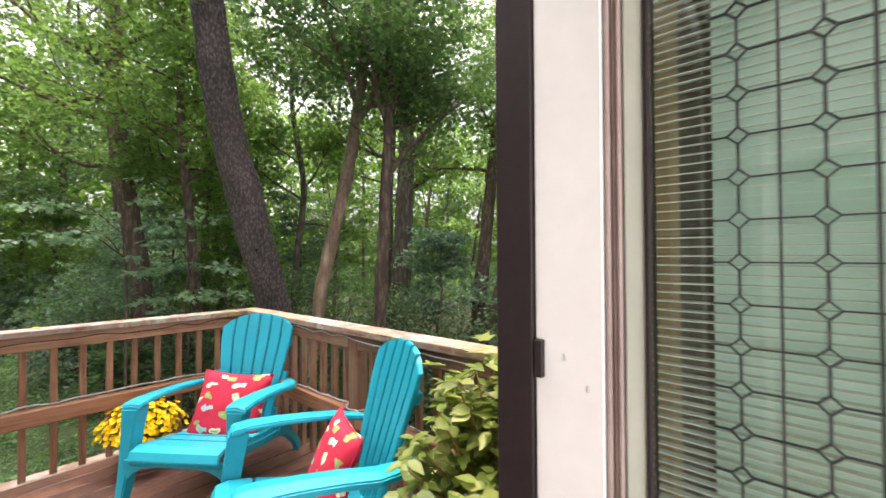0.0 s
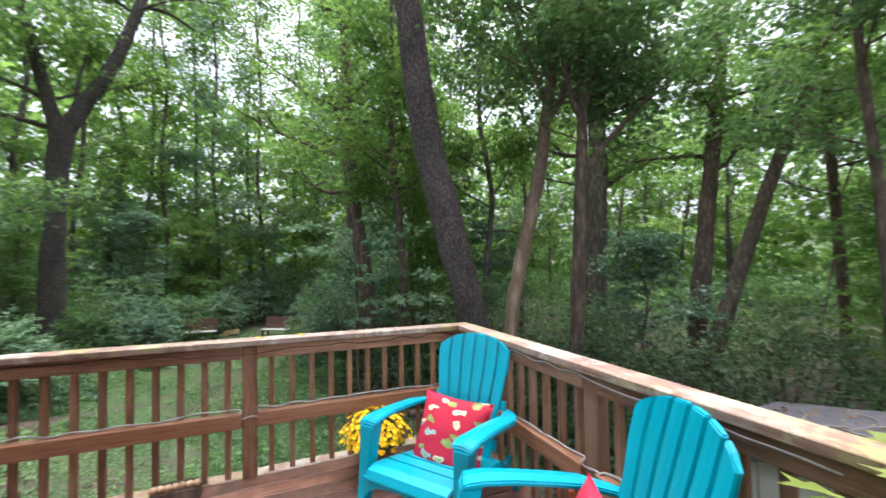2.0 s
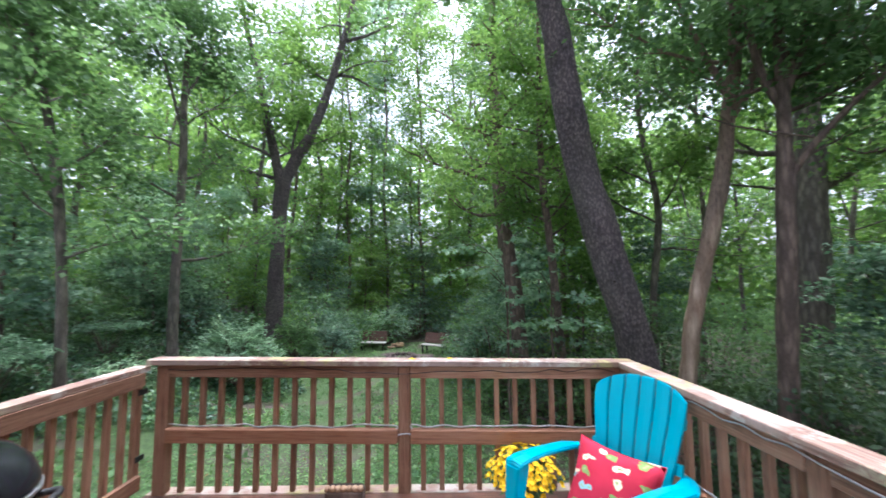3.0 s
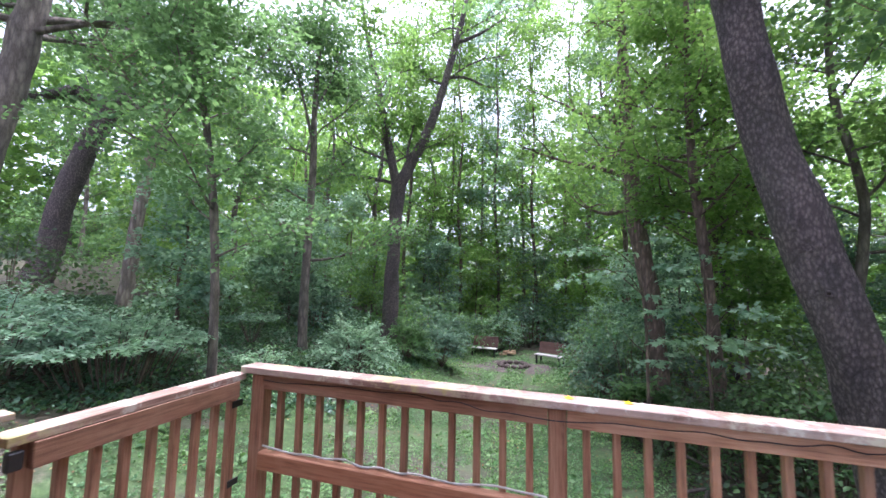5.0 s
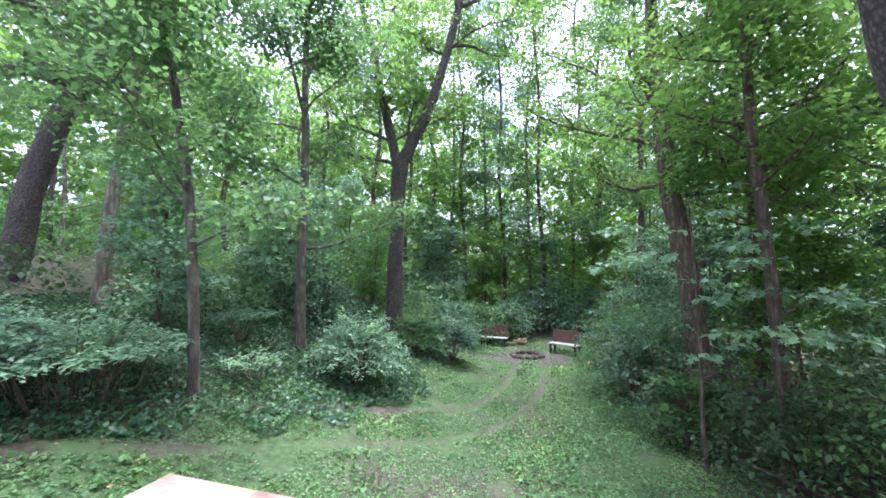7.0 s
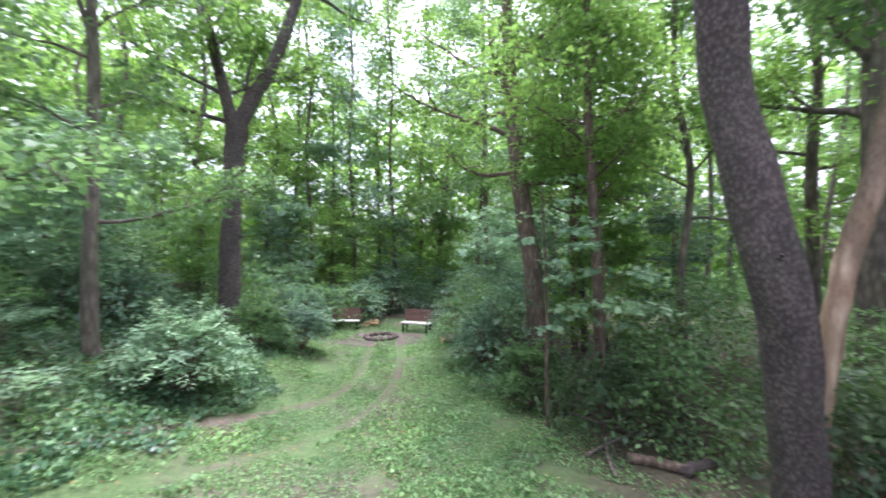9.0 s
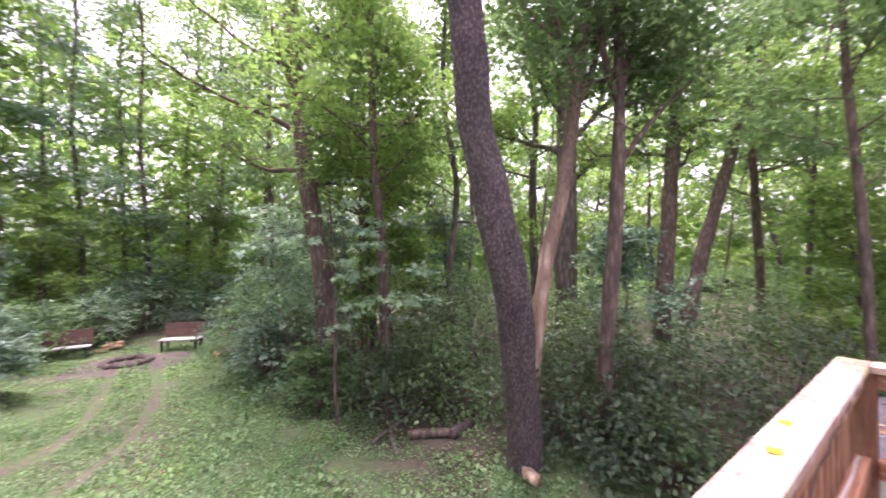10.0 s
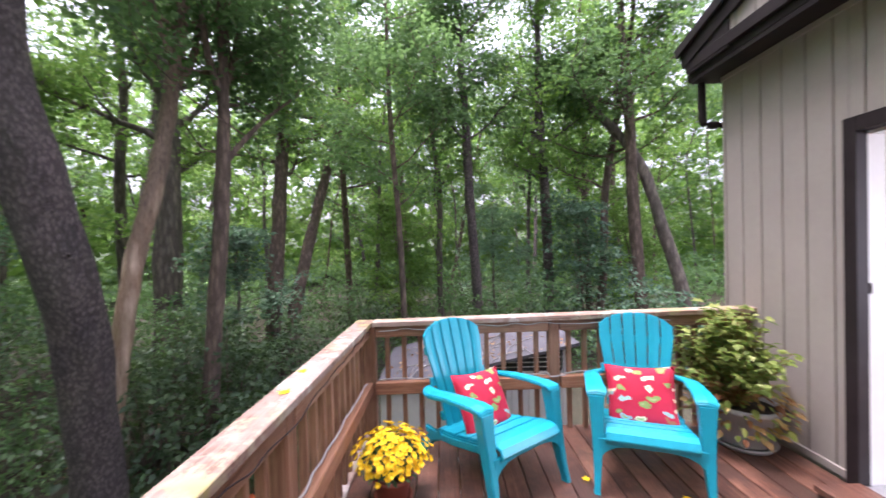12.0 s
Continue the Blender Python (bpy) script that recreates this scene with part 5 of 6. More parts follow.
build_tree("slim brown forked tree behind the railing", [(5.1, 7.75, -3.0), (4.98, 7.45, 0), (4.93, 7.25, 1.5), (4.96, 7.15, 3.4), (5.02, 7.13, 5.0), (5.15, 7.2, 9.8)], (0.19, 0.165, 0.155, 0.145, 0.11, 0.05), 23, BARK_BROWN, LEAF_MID, limbs=16, reach=3.6, low=4.2, leaf=0.13, per=26,
           stems=(([(4.96, 7.15, 3.3), (5.3, 6.8, 4.0), (5.85, 6.45, 4.7), (6.6, 6.1, 5.4)], (0.07, 0.055, 0.04, 0.025)), ([(5.0, 7.14, 4.7), (4.72, 7.3, 5.8), (4.5, 7.4, 8.5)], (0.09, 0.07, 0.04)), ([(5.02, 7.13, 4.9), (5.5, 7.05, 6.2), (5.9, 7.0, 8.8)], (0.09, 0.07, 0.04))))
build_tree("stout grey-brown tree in the woods", [(9.75, 11.85, -3.1), (9.9, 11.95, 0.5), (10.1, 12.0, 2.8), (10.5, 12.25, 6.3), (10.7, 12.4, 10), (11, 12.6, 17)], (0.48, 0.43, 0.41, 0.36, 0.25, 0.1), 24, BARK_GREY, LEAF_SUNNY, limbs=15, reach=4.4, low=4.0, leaf=0.15, per=34)
build_tree("tall brown tree in the woods", [(11.4, 9.1, -3.1), (11.65, 9.13, -1.0), (12.1, 9.15, 1.5), (12.75, 9.15, 5.0), (13.6, 9.2, 9.0), (14.6, 9.2, 16)], (0.33, 0.3, 0.28, 0.25, 0.2, 0.08), 25, BARK_BROWN, LEAF_SUNNY, limbs=15, reach=4.2, low=4.4, leaf=0.15, per=34)
build_tree("brown tree leaning away through the woods", [(10.9, 8.5, -3.1), (11.6, 8.3, -0.8), (12.9, 8.0, 2.3), (14.0, 7.6, 5.1), (15.6, 7.2, 8.2), (17.2, 6.8, 11.5)], (0.27, 0.25, 0.22, 0.19, 0.14, 0.07), 26, BARK_BROWN, LEAF_SUNNY, limbs=12, reach=3.4, low=5.4, leaf=0.15, per=32)
build_tree("straight tree beside the clearing", [(1.75, 15.5, -3.0), (1.62, 15.8, 0.4), (1.3, 15.75, 2.8), (1.06, 15.8, 4.6), (1.0, 16.1, 6.8), (1.0, 16.6, 9.6), (1.0, 17, 16)], (0.36, 0.3, 0.29, 0.28, 0.26, 0.22, 0.1), 27, BARK_BROWN, LEAF_SUNNY, limbs=18, reach=4.4, low=3.6, leaf=0.14, per=34)
build_tree("slender sapling trunk beside the clearing", [(2.75, 13.4, -3.0), (2.45, 13.1, 0.5), (2.16, 12.8, 3.0), (1.96, 12.58, 4.5), (1.88, 12.5, 6), (1.94, 12.6, 8.2), (2.0, 12.7, 12)], (0.15, 0.135, 0.125, 0.115, 0.1, 0.08, 0.04), 28, BARK_BROWN, LEAF_SUNNY, limbs=18, reach=2.8, low=2.6, leaf=0.13, per=32)
build_tree("thin straight tree on the ivy bank", [(-9.87, 9.0, -1.2), (-9.87, 9.0, -0.4), (-9.92, 8.95, 1.5), (-10.04, 8.82, 3.56), (-10.22, 8.62, 5.4), (-10.43, 8.37, 7.0), (-10.57, 8.19, 8.0), (-10.9, 7.9, 12)], (0.13, 0.11, 0.105, 0.1, 0.09, 0.075, 0.065, 0.03), 29, BARK_GREY, LEAF_MID, limbs=17, reach=3.2, low=1.8, leaf=0.13, per=32)
build_tree("slim tree on the ivy bank", [(-10.6, 13.65, -1.2), (-10.62, 13.64, 1), (-10.6, 13.66, 3.4), (-10.56, 13.67, 6), (-10.6, 13.65, 9), (-10.5, 13.9, 15)], (0.19, 0.165, 0.15, 0.13, 0.1, 0.05), 30, BARK_GREY, LEAF_MID, limbs=18, reach=3.6, low=2.2, leaf=0.14, per=32,
           stems=(([(-10.58, 13.66, 6.8), (-10.9, 13.4, 8.4), (-11.2, 13.1, 10)], (0.07, 0.05, 0.03)), ([(-10.6, 13.65, 8.2), (-10.2, 13.9, 9.4), (-9.8, 14.1, 11)], (0.07, 0.05, 0.03))))
build_tree("large tree whose trunk forks in two", [(-9.95, 19.9, -1.8), (-9.8, 19.82, -0.2), (-9.78, 19.84, 2.0), (-9.72, 19.85, 3.9), (-9.58, 19.9, 6.5), (-9.0, 20.15, 8.1), (-8.3, 20.4, 9.6), (-7.5, 20.65, 12.2), (-6.7, 20.85, 15.5), (-6.2, 21, 18)], (0.52, 0.42, 0.36, 0.34, 0.36, 0.29, 0.26, 0.22, 0.17, 0.1), 31, BARK_DARK, LEAF_SUNNY, limbs=24, reach=5.0, low=11.5, leaf=0.18, per=26, sides=14,
           stems=(([(-9.6, 19.88, 6.2), (-9.8, 19.6, 7.6), (-10.25, 19.4, 9.8), (-10.7, 19.2, 12.3), (-11.2, 18.9, 14.4), (-11.6, 18.7, 17)], (0.28, 0.24, 0.19, 0.15, 0.12, 0.07)), ([(-9.15, 20.1, 7.7), (-9.25, 20.2, 8.8), (-9.0, 20.4, 10.4)], (0.1, 0.07, 0.03))),
           extra=(([(-7.2, 20.7, 13.0), (-6.2, 21.0, 13.0), (-5.2, 21.4, 12.6), (-4.2, 21.6, 12.5)], 0.1), ([(-6.85, 20.8, 15.0), (-5.6, 21.2, 15.6), (-4.2, 21.6, 16.6)], 0.13)))
build_tree("pale grey tree on the bank", [(-17.6, 12.1, 0.2), (-17.55, 12.2, 1.55), (-17.5, 12.26, 3.4), (-17.36, 12.46, 6.14), (-17.2, 12.69, 8.32), (-17.05, 12.9, 10.2), (-16.8, 13.2, 14)], (0.27, 0.25, 0.23, 0.21, 0.2, 0.17, 0.09), 32, BARK_PALE_GREY, LEAF_MID, limbs=14, reach=4.2, low=6.5, leaf=0.15, per=34)
build_tree("massive old tree leaning over the bank", [(-23.3, 12.3, 0.8), (-23.1, 12.65, 2.6), (-23.0, 12.84, 4.6), (-22.7, 13.39, 7.4), (-22.36, 13.95, 9.5), (-22.1, 14.3, 10.6), (-21.9, 14.6, 14)], (0.62, 0.5, 0.46, 0.42, 0.4, 0.34, 0.12), 33, BARK_DARK, LEAF_MID, limbs=12, reach=6.5, low=10.4, leaf=0.24, per=22, spray=1.0, sides=14,
           extra=(([(-22.3, 14.0, 9.9), (-22.69, 13.4, 10.0), (-22.97, 12.89, 10.17), (-23.22, 12.43, 9.84), (-23.52, 11.82, 9.5), (-23.91, 10.95, 9.32)], 0.4), ([(-22.2, 14.2, 10.1), (-21.7, 14.98, 10.26), (-21.24, 15.62, 10.56), (-20.62, 16.44, 11.64)], 0.3)))
build_tree("grey trunk leaning across the bank", [(-16.0, 6.6, 0.0), (-15.8, 7.05, 4.0), (-15.63, 7.43, 6.86), (-15.6, 7.5, 8.0), (-15.55, 7.6, 9.2), (-15.4, 7.9, 14)], (0.42, 0.38, 0.35, 0.34, 0.32, 0.18), 34, BARK_GREY, LEAF_MID, limbs=11, reach=4.6, low=8.0, leaf=0.15, per=28)
for k, (yaw, far, r, top, lean, low, mat, lab) in enumerate((
        (-84.6, 13.0, 0.1, 12, (0.3, 0.5), 2.5, BARK_BROWN, "thin crooked tree behind the shed"), (-90.0, 17.0, 0.12, 14, (0.1, 0.2), 2.2, BARK_GREY, "thin tree with leafy trunk behind the shed"),
        (-95.8, 15.0, 0.18, 13, (0.0, 0.7), 4.2, BARK_DARK, "dark forked tree behind the shed"), (-105.7, 17.0, 0.2, 14, (0.2, 0.2), 4.0, BARK_DARK, "dark straight tree behind the shed"),
        (-118.0, 17.0, 0.22, 14, (0.3, 0.8), 4.5, BARK_BROWN, "brown tree beyond the house corner"), (-50.5, 20.0, 0.2, 16, (0.2, 0.3), 4.5, BARK_GREY, "pale grey tree deep in the woods"),
        (-76.5, 21.0, 0.16, 15, (0.2, 0.3), 2.5, BARK_BROWN, "slender tree deep in the woods"), (-111.0, 22.0, 0.17, 15, (0.2, 0.3), 2.5, BARK_BROWN, "slender tree deep in the woods"))):
    x, y = -3.11 - far * math.sin(radians(yaw)), 2.67 + far * math.cos(radians(yaw))
    build_tree(lab, up_line(x, y, top, lean, 0.16, 50 + k), (r * 1.15, r * 1.05, r, r * 0.85, r * 0.6, r * 0.3), 60 + k, mat, LEAF_SUNNY if k % 2 else LEAF_MID, limbs=15, reach=3.3, low=low, leaf=0.14, per=32)
build_tree("brown tree with a trunk that curves over", [(11.2, -6.6, -3.1), (11.3, -6.4, -0.5), (11.6, -5.9, 1.8), (12.0, -5.2, 4.6), (12.8, -3.9, 6.8), (13.6, -2.6, 8.2)], (0.27, 0.24, 0.22, 0.2, 0.16, 0.08), 71, BARK_GREY, LEAF_MID, limbs=10, reach=3.2, low=6.0, leaf=0.14, per=32)

# the woods behind: trees scattered through the forest, none in the clearing
FOREST = np.random.default_rng(77)
placed = [(1.8, 7.2), (4.1, 7.9), (5.1, 7.1), (10.3, 11.6), (12.9, 8.9), (14.1, 8.1), (1.2, 14.1), (-10, 20), (-10.2, 9.3), (-10.6, 13.6)]
count = 0
while count < 54:
    a, far = radians(FOREST.uniform(-135, 75)), FOREST.uniform(16, 46)
    x, y = -2.2 - far * math.sin(a), 2.5 + far * math.cos(a)
    in_clearing = -9.5 < x < 2.0 and y < 31
    if in_clearing or (x < -6 and y < 18) or (y < 5 and x < 9) or min(math.hypot(x - p, y - q) for p, q in placed) < 2.6:
        continue
    placed.append((x, y))
    r = FOREST.uniform(0.06, 0.17)
    top = FOREST.uniform(12, 21)
    sunny = FOREST.random() < 0.6
    build_tree("tall leafy woodland tree with a bare trunk", up_line(x, y, top, FOREST.normal(0, 1.5, 2), 0.42, 100 + count), (r * 1.15, r * 1.05, r, r * 0.8, r * 0.6, r * 0.25), 200 + count, (BARK_BROWN, BARK_GREY, BARK_DARK)[count % 3], LEAF_SUNNY if sunny else LEAF_MID, limbs=13, reach=4.2, low=FOREST.uniform(-0.5, 3.0), leaf=0.19, per=24, spray=0.95, levels=2, sides=8, thin=0.64)
    count += 1


for k, (x, y, top) in enumerate(((-9.5, 33.5, 23), (-6.2, 35, 25), (-2.8, 33.6, 24), (0.6, 34.5, 25), (3.2, 32.5, 22), (-4.4, 40, 27), (-0.6, 40.5, 26), (-8.6, 39.5, 27), (-13.2, 30.5, 22), (-11.8, 36.5, 25))):
    build_tree("tall leafy tree beyond the clearing", up_line(x, y, top + 4, FOREST.normal(0, 1.4, 2), 0.5, 400 + k), (0.15, 0.14, 0.12, 0.1, 0.08, 0.04), 420 + k, (BARK_BROWN, BARK_GREY)[k % 2], (LEAF_SUNNY, LEAF_PALE, LEAF_SUNNY)[k % 3], limbs=25, reach=4.8, low=-1.4, leaf=0.22, per=22, spray=1.1, sides=8, thin=0.8)
for k, (x, y, top) in enumerate(((6.9, 15.4, 15.5), (4.3, 18.2, 17), (6.4, 22.5, 20), (2.9, 27.0, 21))):
    build_tree("leafy tree with a broad crown behind the leaning trunks", up_line(x, y, top, (0.4 - 0.3 * k, 0.5), 0.3, 500 + k), (0.15, 0.14, 0.13, 0.11, 0.08, 0.04), 520 + k, (BARK_GREY, BARK_BROWN)[k % 2], (LEAF_SUNNY, LEAF_MID)[k % 2], limbs=20, reach=4.2, low=2.4, leaf=0.17, per=32, spray=0.85, sides=8)


for k, (x, y, tall, reach) in enumerate(((-13.2, 16.2, 5.5, 2.2), (-15.5, 18.5, 6.5, 2.6), (-12.2, 22.5, 6, 2.4), (-15, 25, 8, 2.8), (-9.6, 28.2, 6.5, 2.6), (-7.4, 31.2, 7, 2.8), (-11.5, 31.5, 8, 3), (-3.2, 32.4, 7, 2.6), (0.6, 31.6, 6.5, 2.6), (2.6, 24.2, 5.5, 2.2), (3.8, 20.4, 6, 2.4), (4.6, 16.2, 5.5, 2.2), (6.2, 25.5, 7, 2.8), (8.4, 17.6, 6.5, 2.4), (-18.5, 14.6, 6, 2.4), (-14.2, 11.6, 5, 2.0), (9.6, 9.6, 5, 2.0), (13.8, 4.6, 6, 2.2), (14.5, 0.2, 6, 2.2), (12.6, -3.2, 5.5, 2.2), (15.5, -6.5, 6.5, 2.4))):
    z0 = float(rise(x, y))
    build_tree("young understory tree with flat tiers of leaves", up_line(x, y, z0 + tall, (0.2 * math.sin(k), 0.2 * math.cos(k)), 0.12, 600 + k), (0.07, 0.062, 0.054, 0.044, 0.032, 0.014), 620 + k, (BARK_GREY, BARK_BROWN)[k % 2], (LEAF_PALE, LEAF_COOL, LEAF_SUNNY)[k % 3], limbs=15, reach=reach, low=z0 + 0.5, leaf=0.15, per=30, spray=0.62, name="understory_tree", levels=2, flat=0.09, sides=7, thin=0.55)


def understory(label, x, y, height, width, seed, mat, leaf=0.13, n=40, per=16, shape=OVAL, name="shrub", spray=0.5, flat=0.22, lift=0.15, category="shrub"):
    """A shrub or sapling: stems fan from the ground, with sprays in tiers."""
    rng = np.random.default_rng(seed)
    z0 = float(rise(x, y))
    bush = thing(name, label, category)
    centres = []
    for k in range(n):
        a = k * 2.39996 + rng.uniform(-0.4, 0.4)
        t = math.sqrt((k + 0.5) / n)
        h = height * (lift + (1 - lift) * (1 - t ** 2.2)) * rng.uniform(0.75, 1.08)
        c = Vector((x + math.cos(a) * width * t, y + math.sin(a) * width * t, float(rise(x + math.cos(a) * width * t, y + math.sin(a) * width * t)) * 0.5 + z0 * 0.5 + h))
        centres.append(tuple(c))
        if k % 9 == 0:
            mid_p = Vector((x, y, z0)).lerp(c, 0.55) + Vector((0, 0, 0.12 * height))
            ln = curve_points([(x + 0.1 * math.cos(a), y + 0.1 * math.sin(a), z0 - 0.1), mid_p, c], 4)
            part("stem", mesh_of([tube(ln, list(np.linspace(0.02, 0.006, len(ln))), 5, cap=False)], BARK_BROWN), BARK_BROWN, bush)
    part("foliage", leaves(*sprays(rng, centres, spray * rng.uniform(0.7, 1.3, n), per, leaf, flat), shape, mat), mat, bush)
    return bush


def arching_shrub(label, x, y, height, width, seed, mat, n=150, leaf=0.12, pairs=9, spread=0.0, stretch=1.0, turn=0.0, low=0.0):
    """A shrub of arching canes: each cane bends outwards and carries flat rows of leaves along its outer half."""
    rng = np.random.default_rng(seed)
    z0 = float(rise(x, y))
    bush = thing("shrub", label, "shrub")
    pos, axis, nor, size = [], [], [], []
    ca, sa = math.cos(turn), math.sin(turn)
    for k in range(n):
        a = k * 2.39996 + rng.uniform(-0.3, 0.3)
        t = math.sqrt((k + 0.5) / n)
        dx, dy = math.cos(a) * stretch, math.sin(a)
        out = Vector((dx * ca - dy * sa, dx * sa + dy * ca, 0))
        reach, top = width * (0.25 + 0.75 * t) * rng.uniform(0.8, 1.1), height * (1 - 0.55 * t ** 2) * rng.uniform(0.72, 1.08)
        root = Vector((x, y, z0 - 0.1)) + out * spread * width * t
        tip = root + out * reach * (1 - spread) + Vector((0, 0, max(low + 0.15, top - 0.18 * height * t) + 0.1))
        mid_p = root.lerp(tip, 0.5) + Vector((0, 0, 0.25 * height))
        line = curve_points([root, mid_p, tip], 6)
        if k % 4 == 0:
            part("cane", mesh_of([tube(line, list(np.linspace(0.014, 0.003, len(line))), 4, cap=False)], BARK_BROWN), BARK_BROWN, bush)
        half_way = len(line) // 2
        for j in range(pairs):
            u = half_way + (len(line) - 1 - half_way) * (j + 0.5) / pairs
            i = min(int(u), len(line) - 2)
            p = line[i].lerp(line[i + 1], u - i)
            d = (line[i + 1] - line[i]).normalized()
            side = d.cross(Vector((0, 0, 1))).normalized()
            for sgn in (-1, 1):
                w = d * 0.55 + side * sgn + Vector((0, 0, rng.uniform(-0.35, 0.05)))
                pos.append(p + side * sgn * 0.01 + Vector(rng.normal(0, 0.035, 3))), axis.append(w + Vector(rng.normal(0, 0.3, 3))), nor.append(Vector((0, 0, 1)) + Vector(rng.normal(0, 0.22, 3))), size.append(leaf * rng.uniform(0.7, 1.25) * (1 - 0.35 * (j / pairs) ** 3))
    part("foliage", leaves(pos, axis, nor, size, OVAL, mat), mat, bush)
    return bush


arching_shrub("rounded pale green shrub of arching leafy canes", -8.15, 13.1, 2.35, 1.7, 1, LEAF_PALE, 260, 0.13, 9, low=0.35)
arching_shrub("broad pale green shrub spreading over the bank", -11.0, 7.5, 1.55, 2.3, 2, LEAF_PALE, 300, 0.12, 9, spread=0.5, stretch=0.75, low=0.6)
arching_shrub("broad pale green shrub spreading over the bank", -12.6, 6.2, 1.7, 2.2, 3, LEAF_PALE, 240, 0.125, 9, spread=0.5, low=0.6)
arching_shrub("low pale green shrub among the ivy", -9.6, 10.4, 0.9, 0.8, 4, LEAF_PALE, 26, 0.12, 7, low=0.5)
arching_shrub("low pale green shrub among the ivy", -11.6, 12.2, 1.5, 1.3, 5, LEAF_COOL, 46, 0.13, 8, low=0.8)
for k, (x, y, h, w, m) in enumerate(((-6.9, 19.6, 2.2, 1.5, LEAF_COOL), (-8.2, 18.3, 2.0, 1.4, LEAF_MID), (-5.3, 28.6, 3.2, 2.2, LEAF_PALE), (-7.9, 24.2, 2.7, 1.8, LEAF_COOL), (0.4, 18.6, 2.6, 1.5, LEAF_COOL), (0.9, 14.2, 2.2, 1.3, LEAF_MID), (1.4, 20.9, 3.2, 1.9, LEAF_MID), (-12.8, 18.0, 2.6, 2.0, LEAF_COOL))):
    arching_shrub("leafy shrub of arching canes beside the clearing", x, y, h, w, 120 + k, m, 130, 0.16, 8, low=0.3)
for k, (x, y, h, w, m) in enumerate(((-9.0, 23.5, 2.6, 2.0, LEAF_COOL), (-6.6, 28.2, 2.4, 2.2, LEAF_MID), (-8.2, 26.2, 3.0, 2.0, LEAF_MID), (-3.5, 31, 3.6, 3.0, LEAF_COOL), (0.4, 30, 3.4, 2.6, LEAF_COOL), (-12.5, 17, 2.0, 2.0, LEAF_COOL), (-14.5, 13.5, 2.2, 2.2, LEAF_MID), (-18, 16, 3, 3, LEAF_MID), (-19, 9.5, 2.2, 2.4, LEAF_SHADE), (-16.5, 20, 3, 3, LEAF_MID))):
    understory("leafy shrub at the edge of the clearing", x, y, h, w, 20 + k, m, 0.17, 70, 22, spray=0.7)
# saplings with tiers of broad maple leaves beside the big tree
for k, (x, y, top, lean, tiers) in enumerate((
        (2.0, 12.1, 2.4, (-0.1, -0.2), (([(2.0, 12.05, -0.2), (2.4, 11.7, 0.4), (2.95, 11.2, 0.3)], 0.014), ([(2.0, 12.05, -0.1), (1.6, 12.0, 0.45), (1.05, 12.0, 0.25)], 0.014), ([(2.0, 12.05, -0.2), (1.95, 11.5, 0.45), (1.9, 10.9, 0.35)], 0.014), ([(1.98, 12.0, 0.4), (1.4, 11.9, 1.1), (0.8, 11.8, 1.0)], 0.013), ([(1.98, 12.0, 0.5), (2.3, 11.5, 1.15), (2.6, 11.1, 1.05)], 0.013), ([(1.95, 11.95, 1.2), (1.5, 11.6, 1.8), (1.0, 11.4, 1.75)], 0.012))),
        (0.75, 12.5, 3.4, (-0.2, -0.2), (([(0.7, 12.45, 1.3), (-0.3, 12.35, 2.05), (-1.5, 12.3, 1.65)], 0.018), ([(0.7, 12.45, 1.2), (0.1, 11.9, 1.95), (-0.6, 11.6, 1.8)], 0.016), ([(0.7, 12.45, 1.5), (0.9, 12.0, 2.15), (1.2, 11.6, 2.1)], 0.014), ([(0.65, 12.4, 1.9), (-0.2, 12.6, 2.7), (-1.1, 12.7, 2.6)], 0.014))))):
    build_tree("young maple with tiers of broad pale leaves", up_line(x, y, top, lean, 0.08, 300 + k), (0.05, 0.045, 0.04, 0.032, 0.024, 0.012), 310 + k, BARK_BROWN, LEAF_PALE, limbs=6, reach=1.2, low=-0.9, leaf=0.15, per=17, spray=0.4, shape=MAPLE, extra=tiers, name="maple_sapling", levels=1, flat=0.05, sides=8, thin=0.5)
# LEAF_SHADE shrubs carry the shade of the trees above in their colour
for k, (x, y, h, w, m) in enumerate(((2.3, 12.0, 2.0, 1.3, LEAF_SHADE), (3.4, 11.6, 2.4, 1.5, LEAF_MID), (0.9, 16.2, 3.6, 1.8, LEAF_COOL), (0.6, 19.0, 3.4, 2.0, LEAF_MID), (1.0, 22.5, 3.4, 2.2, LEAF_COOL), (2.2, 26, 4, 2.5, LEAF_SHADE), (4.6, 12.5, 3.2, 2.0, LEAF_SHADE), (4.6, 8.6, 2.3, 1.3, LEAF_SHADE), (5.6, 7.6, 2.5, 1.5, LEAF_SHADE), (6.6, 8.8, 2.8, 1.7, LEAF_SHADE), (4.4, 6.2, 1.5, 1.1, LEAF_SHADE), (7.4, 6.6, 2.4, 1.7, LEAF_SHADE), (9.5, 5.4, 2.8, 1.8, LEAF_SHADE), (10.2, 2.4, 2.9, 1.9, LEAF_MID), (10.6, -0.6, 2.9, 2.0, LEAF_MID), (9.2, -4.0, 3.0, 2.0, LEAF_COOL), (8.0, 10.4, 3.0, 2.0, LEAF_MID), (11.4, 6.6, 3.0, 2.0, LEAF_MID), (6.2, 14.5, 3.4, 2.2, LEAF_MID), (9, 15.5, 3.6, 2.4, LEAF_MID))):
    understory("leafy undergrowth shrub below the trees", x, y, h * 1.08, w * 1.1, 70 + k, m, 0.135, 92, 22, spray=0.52)

